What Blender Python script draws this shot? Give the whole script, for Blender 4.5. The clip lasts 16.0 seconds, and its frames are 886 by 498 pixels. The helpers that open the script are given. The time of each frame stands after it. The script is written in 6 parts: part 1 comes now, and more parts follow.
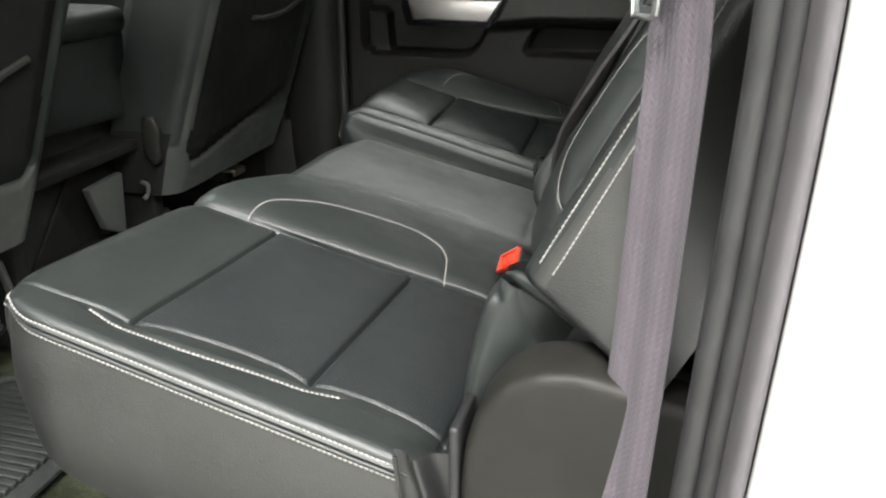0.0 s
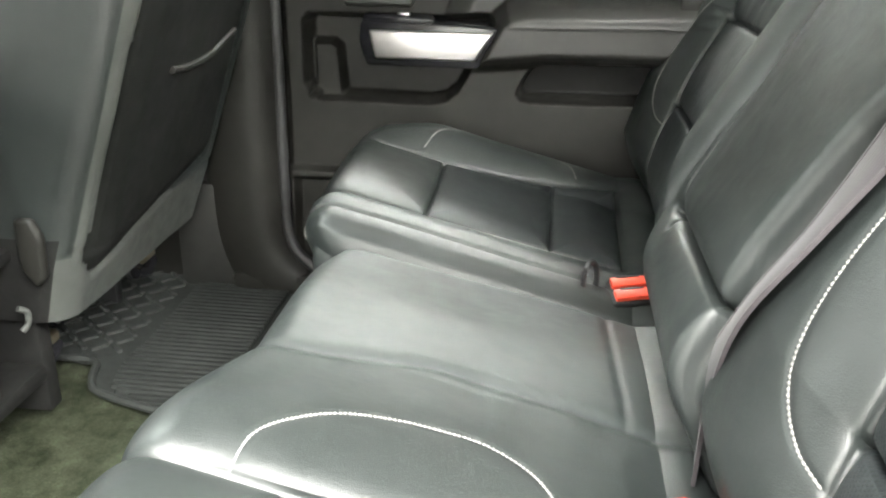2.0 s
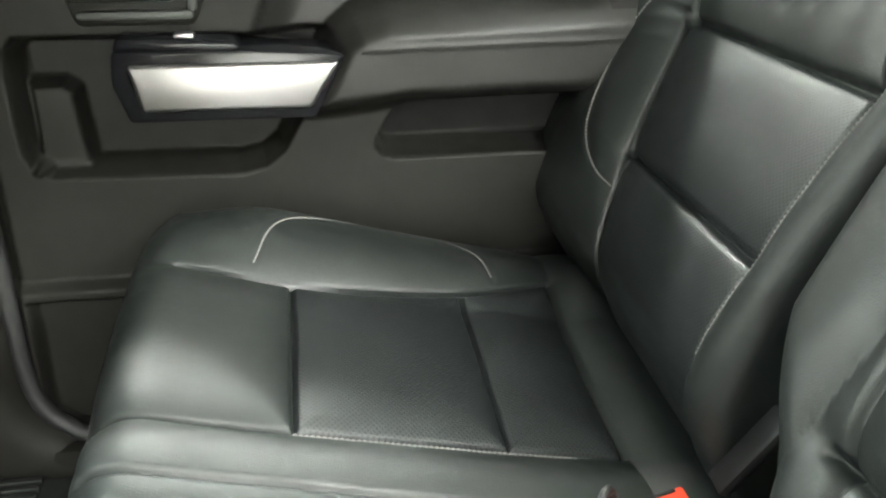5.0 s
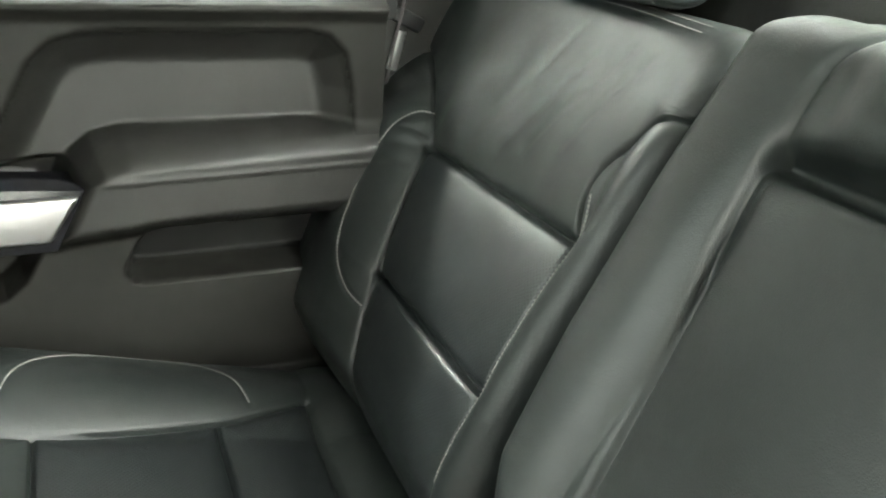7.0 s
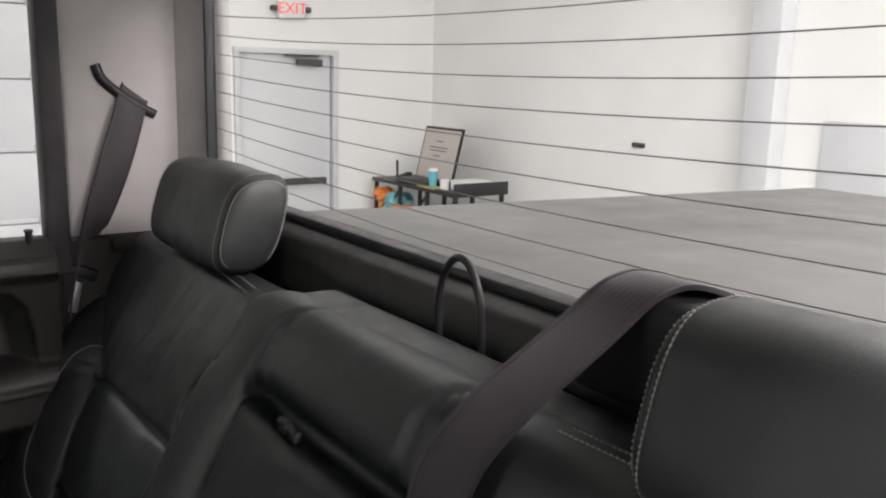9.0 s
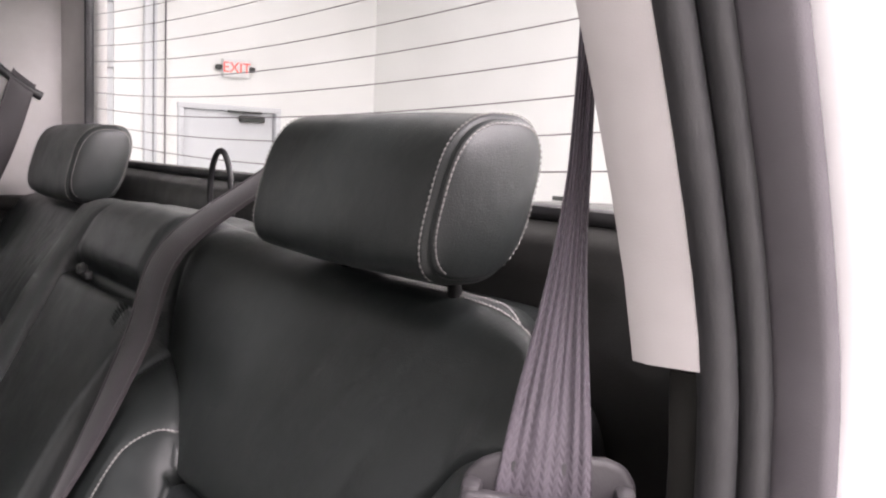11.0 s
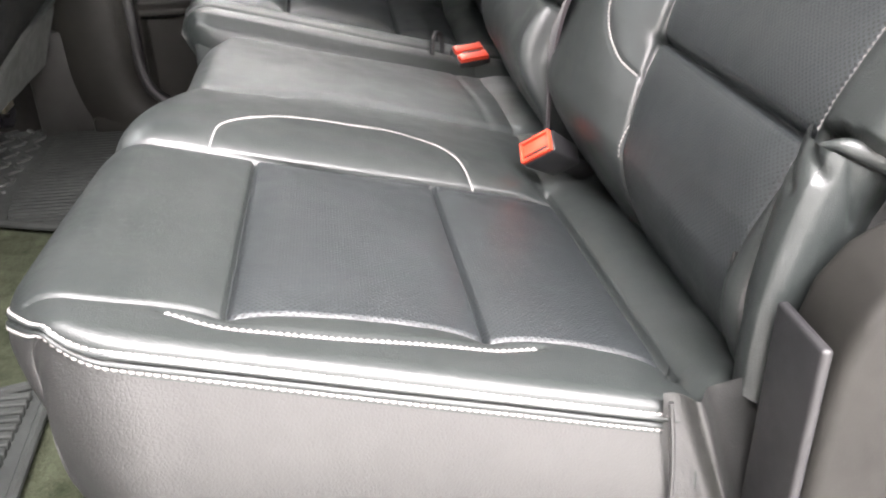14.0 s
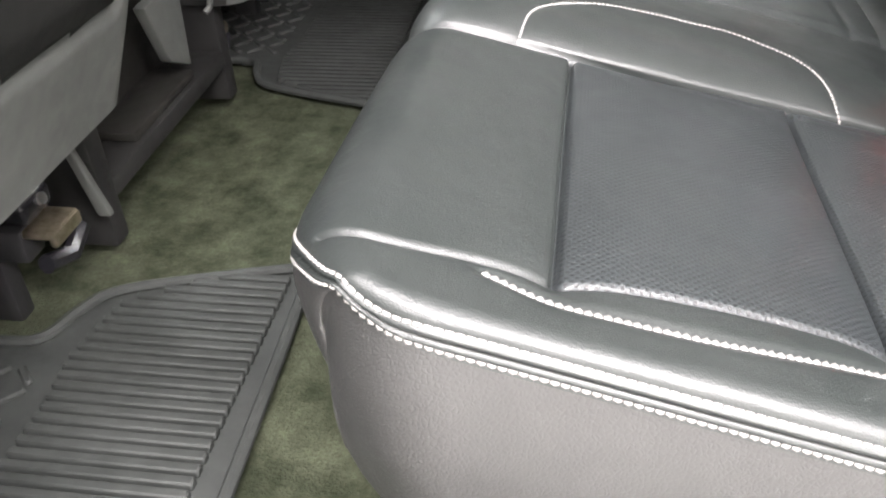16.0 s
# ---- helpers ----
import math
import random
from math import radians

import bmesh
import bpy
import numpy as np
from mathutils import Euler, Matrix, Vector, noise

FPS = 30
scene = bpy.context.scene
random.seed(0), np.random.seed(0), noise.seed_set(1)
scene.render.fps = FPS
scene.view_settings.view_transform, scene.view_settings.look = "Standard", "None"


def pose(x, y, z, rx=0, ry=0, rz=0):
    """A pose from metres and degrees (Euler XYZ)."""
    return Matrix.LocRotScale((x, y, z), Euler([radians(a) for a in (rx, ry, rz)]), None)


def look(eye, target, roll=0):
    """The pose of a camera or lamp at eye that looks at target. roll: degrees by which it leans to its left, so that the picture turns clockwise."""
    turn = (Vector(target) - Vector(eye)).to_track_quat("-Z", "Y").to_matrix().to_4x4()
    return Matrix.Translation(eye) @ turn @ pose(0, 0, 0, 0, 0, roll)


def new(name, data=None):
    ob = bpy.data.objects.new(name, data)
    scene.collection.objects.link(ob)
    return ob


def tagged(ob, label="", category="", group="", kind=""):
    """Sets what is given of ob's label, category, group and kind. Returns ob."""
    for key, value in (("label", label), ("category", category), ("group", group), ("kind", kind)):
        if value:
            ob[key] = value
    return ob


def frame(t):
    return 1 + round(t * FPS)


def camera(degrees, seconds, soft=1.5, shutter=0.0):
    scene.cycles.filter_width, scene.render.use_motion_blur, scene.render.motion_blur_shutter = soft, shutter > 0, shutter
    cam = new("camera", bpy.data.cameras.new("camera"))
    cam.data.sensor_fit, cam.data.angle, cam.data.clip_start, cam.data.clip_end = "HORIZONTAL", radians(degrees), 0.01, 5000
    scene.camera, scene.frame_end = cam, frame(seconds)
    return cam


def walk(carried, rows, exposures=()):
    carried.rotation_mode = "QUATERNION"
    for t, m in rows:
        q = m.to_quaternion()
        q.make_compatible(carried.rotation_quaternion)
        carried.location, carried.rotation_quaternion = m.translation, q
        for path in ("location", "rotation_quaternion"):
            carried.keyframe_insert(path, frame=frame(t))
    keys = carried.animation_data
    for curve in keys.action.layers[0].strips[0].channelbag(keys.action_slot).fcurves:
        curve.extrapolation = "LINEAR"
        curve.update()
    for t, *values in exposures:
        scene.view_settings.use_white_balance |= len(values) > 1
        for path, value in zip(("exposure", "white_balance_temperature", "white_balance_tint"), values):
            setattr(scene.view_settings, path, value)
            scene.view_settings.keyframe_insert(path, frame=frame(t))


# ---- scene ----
cam = camera(54.1, 16.0, soft=2.1)
PATH = [
    (0, (0.403, -1.408, 0.787), (-0.088, 0.389, 0.060), 0.1),
    (0.5, (0.250, -1.313, 0.797), (-0.220, 0.497, 0.086), -0.2),
    (1, (0.176, -1.186, 0.775), (-0.262, 0.627, 0.053), 0.6),
    (1.5, (0.116, -1.033, 0.817), (-0.278, 0.782, 0.074), 0.8),
    (2, (0.074, -0.929, 0.828), (-0.148, 0.908, 0.069), 0.8),
    (2.5, (-0.009, -0.789, 0.842), (0.052, 1.055, 0.071), 2.5),
    (3, (-0.042, -0.733, 0.845), (0.112, 1.106, 0.074), 1.5),
    (3.5, (-0.044, -0.676, 0.853), (0.136, 1.152, 0.063), 1.4),
    (3.7, (-0.06, -0.633, 0.846), (0.134, 1.196, 0.06), 1.2),
    (5.8, (-0.09, -0.173, 0.832), (0.372, 1.547, -0.078), 2.1),
    (6, (-0.075, -0.191, 0.847), (0.439, 1.518, -0.056), 2.5),
    (6.5, (-0.041, -0.239, 0.88), (0.57, 1.456, 0.013), 2.9),
    (7, (-0.035, -0.288, 0.938), (0.721, 1.399, 0.175), 3.8),
    (7.5, (0.007, -0.37, 1.016), (0.874, 1.315, 0.376), 3.8),
    (8, (0.047, -0.476, 1.09), (1.057, 1.166, 0.558), 3.1),
    (8.5, (0.063, -0.594, 1.118), (1.153, 1.019, 0.659), 1.8),
    (8.7, (0.062, -0.642, 1.13), (1.173, 0.963, 0.695), 1.5),
    (10.8, (0.092, -1.096, 0.99), (1.307, 0.476, 0.761), 2.3),
    (11, (0.088, -1.148, 0.961), (1.301, 0.427, 0.739), 2.5),
    (11.5, (0.058, -1.223, 0.893), (1.057, 0.494, 0.657), 1.2),
    (12, (0.019, -1.248, 0.844), (0.794, 0.551, 0.438), 0.4),
    (12.5, (0.02, -1.243, 0.803), (0.571, 0.581, 0.194), -0.8),
    (13, (0.002, -1.254, 0.776), (0.402, 0.561, 0.038), -1.3),
    (13.5, (-0.011, -1.255, 0.744), (0.293, 0.529, -0.107), -1.3),
    (14, (-0.033, -1.247, 0.722), (0.181, 0.498, -0.232), -1.4),
    (14.5, (-0.079, -1.233, 0.709), (0.022, 0.492, -0.298), -2.2),
    (15, (-0.116, -1.231, 0.68), (-0.199, 0.446, -0.406), -3.6),
    (15.5, (-0.119, -1.212, 0.676), (-0.352, 0.397, -0.488), -4.4),
    (16, (-0.116, -1.082, 0.684), (-0.411, 0.508, -0.493), -3.1),
]
walk(cam, [(t, look(eye, target, roll)) for t, eye, target, roll in PATH],
     exposures=[(t, s, 6500, w) for t, s, w in (
         (0.0, -0.5, 8), (0.3, 0.55, 4), (0.6, 1.28, 4), (1.0, 1.5, 6), (1.5, 1.36, 8), (2.5, 1.18, 7), (3.7, 1.17, 9), (6.0, 1.06, -1), (6.5, 0.95, -2), (7.4, 1.17, 6), (8.0, -0.15, 14), (8.5, -0.95, 20), (8.7, -1.1, 20),
         (10.8, -0.75, 26), (11.0, -0.64, 26), (11.5, -0.27, 17), (12.0, 0.56, 10), (12.5, 1.12, 14), (13.5, 1.13, 17), (14.5, 0.58, 21), (15.0, 0.5, 21), (16.0, 0.52, 18))])

# ---- light: a bright white workshop around the truck ----
world = bpy.data.worlds.new("workshop_air")
scene.world = world
world.use_nodes = True
world.node_tree.nodes["Background"].inputs[0].default_value = (0.9, 0.95, 1.0, 1)
world.node_tree.nodes["Background"].inputs[1].default_value = 0.25


def ceiling_lamp(x, y, sx, sy, watts):
    data = bpy.data.lights.new("lamp_light", "AREA")
    data.shape, data.size, data.size_y, data.energy = "RECTANGLE", sx, sy, watts
    data.color = (1.0, 0.98, 0.95)
    ob = new("lamp_light", data)
    ob.location = (x, y, 3.55)
    return ob


for lx, ly, lw in ((1.3, -4.5, 300), (2.6, -3.0, 560), (0.1, -2.6, 520), (-0.7, 3.4, 110), (1.8, 3.6, 70), (3.9, 0.6, 85), (-3.9, 0.0, 300)):
    ceiling_lamp(lx, ly, 2.4, 0.5, lw)

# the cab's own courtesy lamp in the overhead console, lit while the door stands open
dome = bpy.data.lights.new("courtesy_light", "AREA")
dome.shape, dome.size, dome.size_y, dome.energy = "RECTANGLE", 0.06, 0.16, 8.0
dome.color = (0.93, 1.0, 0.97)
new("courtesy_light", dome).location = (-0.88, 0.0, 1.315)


# ---- materials ----
def nodes_of(name):
    m = bpy.data.materials.new(name)
    m.use_nodes = True
    nt = m.node_tree
    return m, nt, nt.nodes["Principled BSDF"]


def link(nt, a, b):
    nt.links.new(a, b)


def coords(nt, scale):
    tc = nt.nodes.new("ShaderNodeTexCoord")
    mp = nt.nodes.new("ShaderNodeMapping")
    mp.inputs["Scale"].default_value = (scale, scale, scale) if not isinstance(scale, tuple) else scale
    link(nt, tc.outputs["Object"], mp.inputs["Vector"])
    return mp.outputs["Vector"]


def noise_tex(nt, scale, detail=3.0, rough=0.6):
    n = nt.nodes.new("ShaderNodeTexNoise")
    n.inputs["Scale"].default_value = 1.0
    n.inputs["Detail"].default_value = detail
    n.inputs["Roughness"].default_value = rough
    link(nt, coords(nt, scale), n.inputs["Vector"])
    return n.outputs["Fac"]


def ramp(nt, fac, lo, hi, a=0.3, b=0.7):
    r = nt.nodes.new("ShaderNodeMapRange")
    r.inputs["From Min"].default_value, r.inputs["From Max"].default_value = a, b
    r.inputs["To Min"].default_value, r.inputs["To Max"].default_value = lo, hi
    link(nt, fac, r.inputs["Value"])
    return r.outputs["Result"]


def mixed(nt, fac, ca, cb):
    x = nt.nodes.new("ShaderNodeMix")
    x.data_type = "RGBA"
    link(nt, fac, x.inputs["Factor"])
    x.inputs["A"].default_value, x.inputs["B"].default_value = (*ca, 1), (*cb, 1)
    return x.outputs["Result"]


def bump(nt, height, strength, dist, before=None):
    b = nt.nodes.new("ShaderNodeBump")
    b.inputs["Strength"].default_value, b.inputs["Distance"].default_value = strength, dist
    link(nt, height, b.inputs["Height"])
    if before is not None:
        link(nt, before, b.inputs["Normal"])
    return b.outputs["Normal"]


def plain(name, ca, cb, rough, rough2, scale=14.0, grain=900.0, grain_depth=0.0004, metal=0.0, strength=0.35, coat=0.0, spec=0.5):
    """A surface with two scales of variation: broad tone and gloss, and a fine grain."""
    m, nt, p = nodes_of(name)
    broad = noise_tex(nt, scale)
    link(nt, mixed(nt, ramp(nt, broad, 0, 1), ca, cb), p.inputs["Base Color"])
    link(nt, ramp(nt, noise_tex(nt, scale * 2.7), rough, rough2), p.inputs["Roughness"])
    p.inputs["Metallic"].default_value = metal
    p.inputs["Specular IOR Level"].default_value = spec
    p.inputs["Coat Weight"].default_value = coat
    if grain:
        link(nt, bump(nt, noise_tex(nt, grain, 2.0), strength, grain_depth), p.inputs["Normal"])
    return m


def leather(name, ca, cb, rough, rough2, holes=False, pebble=480.0, relief=0.20, spec=0.64):
    m, nt, p = nodes_of(name)
    hide = mixed(nt, ramp(nt, noise_tex(nt, 9.0), 0, 1), ca, cb)
    link(nt, hide, p.inputs["Base Color"])
    link(nt, ramp(nt, noise_tex(nt, 22.0), rough, rough2), p.inputs["Roughness"])
    p.inputs["Specular IOR Level"].default_value = spec
    v = nt.nodes.new("ShaderNodeTexVoronoi")
    v.feature = "DISTANCE_TO_EDGE"
    v.inputs["Scale"].default_value = 1.0
    link(nt, coords(nt, pebble), v.inputs["Vector"])
    grain = ramp(nt, v.outputs["Distance"], 0.0, 1.0, 0.0, 0.25)
    nrm = bump(nt, noise_tex(nt, 34.0, 3.0), 0.18, 0.004)
    nrm = bump(nt, grain, relief, 0.0005, nrm)
    if holes:
        d = nt.nodes.new("ShaderNodeTexVoronoi")
        d.voronoi_dimensions = "2D"
        d.inputs["Scale"].default_value = 1.0
        d.inputs["Randomness"].default_value = 0.0
        turn = nt.nodes.new("ShaderNodeMapping")
        turn.inputs["Scale"].default_value = (265.0, 265.0, 265.0)
        turn.inputs["Rotation"].default_value = (0, 0, radians(45))
        link(nt, nt.nodes.new("ShaderNodeUVMap").outputs["UV"], turn.inputs["Vector"])
        link(nt, turn.outputs["Vector"], d.inputs["Vector"])
        pit = ramp(nt, d.outputs["Distance"], 0.0, 1.0, 0.23, 0.35)
        holed = nt.nodes.new("ShaderNodeMix")
        holed.data_type = "RGBA"
        holed.inputs["A"].default_value = (0.005, 0.006, 0.006, 1)
        link(nt, pit, holed.inputs["Factor"])
        link(nt, hide, holed.inputs["B"])
        link(nt, holed.outputs["Result"], p.inputs["Base Color"])
        nrm = bump(nt, pit, 0.4, 0.0005, nrm)
    link(nt, nrm, p.inputs["Normal"])
    return m


LEATHER = leather("black_leather", (0.0155, 0.0192, 0.0183), (0.0205, 0.0244, 0.0234), 0.39, 0.51)
PERFO = leather("perforated_leather", (0.0205, 0.0243, 0.0256), (0.026, 0.0306, 0.0323), 0.36, 0.48, True)
VINYL = leather("charcoal_vinyl", (0.0145, 0.015, 0.0145), (0.019, 0.0196, 0.019), 0.40, 0.52, False, 330.0, 0.22, 1.0)
TRIM = plain("charcoal_plastic", (0.0125, 0.0122, 0.0108), (0.0165, 0.0162, 0.0142), 0.46, 0.60, spec=0.28)
TRIM_PAD = leather("padded_trim", (0.0125, 0.0122, 0.011), (0.0165, 0.0162, 0.0145), 0.44, 0.56)
GREY = plain("grey_plastic", (0.056, 0.060, 0.056), (0.074, 0.078, 0.073), 0.45, 0.6)
PALE = plain("pale_pillar_plastic", (0.46, 0.44, 0.43), (0.52, 0.50, 0.49), 0.55, 0.7)
DARK = plain("dark_charcoal_plastic", (0.016, 0.016, 0.015), (0.024, 0.024, 0.022), 0.45, 0.6)
BLACK = plain("black_plastic", (0.012, 0.012, 0.013), (0.02, 0.02, 0.021), 0.35, 0.5)
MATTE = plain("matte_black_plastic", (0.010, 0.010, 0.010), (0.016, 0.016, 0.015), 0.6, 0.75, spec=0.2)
ZINC = plain("dull_zinc", (0.28, 0.30, 0.30), (0.38, 0.40, 0.40), 0.32, 0.45, metal=1.0)
STOP = plain("grey_belt_plastic", (0.040, 0.037, 0.040), (0.052, 0.048, 0.052), 0.5, 0.62)
GLOSS = plain("gloss_black_plastic", (0.008, 0.008, 0.010), (0.012, 0.012, 0.014), 0.15, 0.25, grain=0)
RUBBER = plain("rubber", (0.021, 0.0235, 0.022), (0.034, 0.037, 0.035), 0.6, 0.76, scale=25, spec=0.26)
FLANGE = plain("grey_edge_flange", (0.085, 0.078, 0.085), (0.11, 0.102, 0.11), 0.45, 0.6)
SEAL = plain("rubber_seal", (0.020, 0.020, 0.021), (0.035, 0.035, 0.036), 0.45, 0.6)
THREAD = plain("white_thread", (0.215, 0.208, 0.20), (0.285, 0.278, 0.268), 0.7, 0.85, grain=2500, grain_depth=0.0003)
SILVER = plain("satin_silver", (0.62, 0.60, 0.60), (0.70, 0.68, 0.68), 0.28, 0.36, metal=1.0, grain=1500, grain_depth=0.0001)
STEEL = plain("zinc_steel", (0.45, 0.46, 0.46), (0.58, 0.58, 0.58), 0.25, 0.4, metal=1.0)
BRASS = plain("yellow_zinc", (0.34, 0.29, 0.20), (0.62, 0.55, 0.42), 0.28, 0.5, scale=60.0, metal=1.0)
RED = plain("red_plastic", (0.72, 0.055, 0.025), (0.78, 0.075, 0.035), 0.35, 0.45)
PAINT = plain("white_body_paint", (0.78, 0.77, 0.77), (0.82, 0.81, 0.81), 0.12, 0.2, grain=0, coat=0.6)
WALLP = plain("white_wall_paint", (0.80, 0.80, 0.78), (0.86, 0.86, 0.84), 0.6, 0.75, scale=2.0, grain=60, grain_depth=0.002)
STEELW = plain("white_steel_panel", (0.60, 0.615, 0.63), (0.66, 0.672, 0.685), 0.4, 0.5, scale=2.0, grain=0)
CONCRETE = plain("grey_concrete", (0.30, 0.30, 0.29), (0.40, 0.40, 0.38), 0.35, 0.6, scale=1.2, grain=80, grain_depth=0.002)
HEADLINER = plain("grey_headliner", (0.42, 0.42, 0.40), (0.48, 0.48, 0.46), 0.8, 0.9, grain=500)
TONNEAU = plain("grey_vinyl_cover", (0.105, 0.103, 0.100), (0.150, 0.147, 0.142), 0.5, 0.65, scale=3.0, grain=400)
NET = plain("dark_mesh_fabric", (0.0075, 0.0080, 0.0075), (0.012, 0.0125, 0.0115), 0.8, 0.9, grain=700, grain_depth=0.001, spec=0.15)
CUP = plain("blue_paper", (0.10, 0.42, 0.55), (0.14, 0.5, 0.62), 0.5, 0.6, grain=0)
ORANGE = plain("orange_cloth", (0.75, 0.22, 0.04), (0.8, 0.28, 0.06), 0.7, 0.8)
TEAL = plain("teal_plastic", (0.10, 0.38, 0.42), (0.2, 0.5, 0.55), 0.5, 0.6)
YELLOW = plain("yellow_paper", (0.8, 0.68, 0.1), (0.85, 0.72, 0.15), 0.6, 0.7)
WHITE = plain("white_plastic", (0.75, 0.75, 0.74), (0.8, 0.8, 0.79), 0.4, 0.5)
SCREEN = plain("paper_screen", (0.50, 0.46, 0.42), (0.56, 0.52, 0.48), 0.3, 0.4, scale=6)
INK = plain("dark_ink", (0.15, 0.14, 0.14), (0.2, 0.19, 0.19), 0.5, 0.6)


def carpet_material():
    m, nt, p = nodes_of("carpet")
    a = noise_tex(nt, 13.0, 8.0, 0.72)
    f = noise_tex(nt, 300.0, 3.0)
    mul = nt.nodes.new("ShaderNodeMath")
    mul.operation = "MULTIPLY"
    link(nt, ramp(nt, a, 0.12, 1.0, 0.36, 0.64), mul.inputs[0])
    link(nt, ramp(nt, f, 0.5, 1.0), mul.inputs[1])
    link(nt, mixed(nt, mul.outputs[0], (0.010, 0.0125, 0.0065), (0.074, 0.083, 0.054)), p.inputs["Base Color"])
    p.inputs["Roughness"].default_value = 0.95
    p.inputs["Specular IOR Level"].default_value = 0.1
    link(nt, bump(nt, f, 0.9, 0.004), p.inputs["Normal"])
    return m


CARPET = carpet_material()


def webbing_material(name, ca, cb, relief):
    """Woven belt: lengthwise ribs filled with chevron twill, laid out by the belt's own width and length."""
    m, nt, p = nodes_of(name)
    sep = nt.nodes.new("ShaderNodeSeparateXYZ")
    link(nt, nt.nodes.new("ShaderNodeUVMap").outputs["UV"], sep.inputs["Vector"])

    def calc(op, a, b=None):
        n = nt.nodes.new("ShaderNodeMath")
        n.operation = op
        for k, v in enumerate((a, b)):
            if v is None:
                continue
            if isinstance(v, float):
                n.inputs[k].default_value = v
            else:
                link(nt, v, n.inputs[k])
        return n.outputs[0]

    rib = calc("PINGPONG", calc("MULTIPLY", sep.outputs["X"], 10.0), 0.5)
    twill = calc("SINE", calc("MULTIPLY", calc("ADD", calc("MULTIPLY", sep.outputs["Y"], 190.0), calc("MULTIPLY", rib, 1.6)), 6.283))
    weave = calc("ADD", calc("MULTIPLY", rib, 1.1), calc("MULTIPLY", twill, 0.22))
    worn = calc("ADD", calc("MULTIPLY", weave, 0.55), calc("MULTIPLY", noise_tex(nt, 30.0), 0.5))
    link(nt, mixed(nt, worn, ca, cb), p.inputs["Base Color"])
    p.inputs["Roughness"].default_value = 0.55
    p.inputs["Sheen Weight"].default_value = 0.1
    link(nt, bump(nt, weave, relief, 0.0010), p.inputs["Normal"])
    return m


# One webbing in two tones; the second is darkened for belts in shade.
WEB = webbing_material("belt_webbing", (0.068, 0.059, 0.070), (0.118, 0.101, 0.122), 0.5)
WEB_SHADED = webbing_material("shaded_belt_webbing", (0.032, 0.027, 0.030), (0.045, 0.039, 0.042), 0.15)


def lay_weave(ob, across, along):
    """Texture places on a belt from its own width (0 to 1) and length in metres, given for each vertex."""
    me = ob.data
    uv = np.zeros((len(me.loops), 2))
    idx = np.zeros(len(me.loops), int)
    me.loops.foreach_get("vertex_index", idx)
    uv[:, 0], uv[:, 1] = np.asarray(across)[idx], np.asarray(along)[idx]
    me.uv_layers.new(name="weave").data.foreach_set("uv", uv.reshape(-1))


def glass_material():
    m, nt, p = nodes_of("clear_glass")
    p.inputs["Base Color"].default_value = (0.93, 0.97, 0.95, 1)
    p.inputs["Roughness"].default_value = 0.0
    p.inputs["Transmission Weight"].default_value = 1.0
    p.inputs["IOR"].default_value = 1.01
    return m


GLASS = glass_material()


def glow(name, colour, strength):
    m, nt, p = nodes_of(name)
    p.inputs["Base Color"].default_value = (*colour, 1)
    p.inputs["Emission Color"].default_value = (*colour, 1)
    p.inputs["Emission Strength"].default_value = strength
    return m


SIGN_RED = glow("lit_red_letters", (0.9, 0.12, 0.10), 0.6)
LAMP = glow("lamp_diffuser", (1.0, 0.98, 0.95), 6.0)


# ---- mesh helpers ----
def thing(name, at, label, category, group="", kind=""):
    ob = new(name)
    ob.location = at
    ob.empty_display_size = 0.05
    return tagged(ob, label, category, group, kind)


def mesh_of(name, geo, mat, smooth):
    verts, faces = geo
    me = bpy.data.meshes.new(name)
    me.from_pydata([tuple(v) for v in verts], [], [tuple(int(i) for i in f) for f in faces])
    if smooth:
        me.polygons.foreach_set("use_smooth", [True] * len(me.polygons))
        if smooth == "auto":
            me.set_sharp_from_angle(angle=radians(40))
    me.materials.append(mat)
    me.update()
    return me


def part(name, geo, mat, parent=None, label="", smooth="auto", kind=""):
    """One mesh, built in world places, under a thing or a part."""
    ob = new(name, mesh_of(name, geo, mat, smooth))
    if parent is not None:
        ob.parent = parent
        ob.matrix_parent_inverse = Matrix.Translation(-parent.location)
    return tagged(ob, label, "", "", kind)


def single(name, geo, mat, label, category, group="", kind="", smooth="auto"):
    ob = new(name, mesh_of(name, geo, mat, smooth))
    return tagged(ob, label, category, group, kind)


def cat(*geos):
    verts, faces = [], []
    for v, f in geos:
        k = len(verts)
        verts += list(v)
        faces += [tuple(i + k for i in q) for q in f]
    return verts, faces


def from_bm(bm):
    bm.verts.index_update()
    out = [v.co.copy() for v in bm.verts], [[v.index for v in f.verts] for f in bm.faces]
    bm.free()
    return out


def moved(geo, m):
    return [m @ Vector(v) for v in geo[0]], geo[1]


def rbox(c, s, b=0.004, seg=2, m=None):
    bm = bmesh.new()
    bmesh.ops.create_cube(bm, size=1)
    for v in bm.verts:
        v.co = Vector((v.co.x * s[0], v.co.y * s[1], v.co.z * s[2]))
    b = min(b, 0.45 * min(s))
    if b > 0:
        bmesh.ops.bevel(bm, geom=list(bm.edges), offset=b, segments=seg, profile=0.5, affect="EDGES")
    t = Matrix.Translation(c) @ (m if m is not None else Matrix())
    bm.transform(t)
    return from_bm(bm)


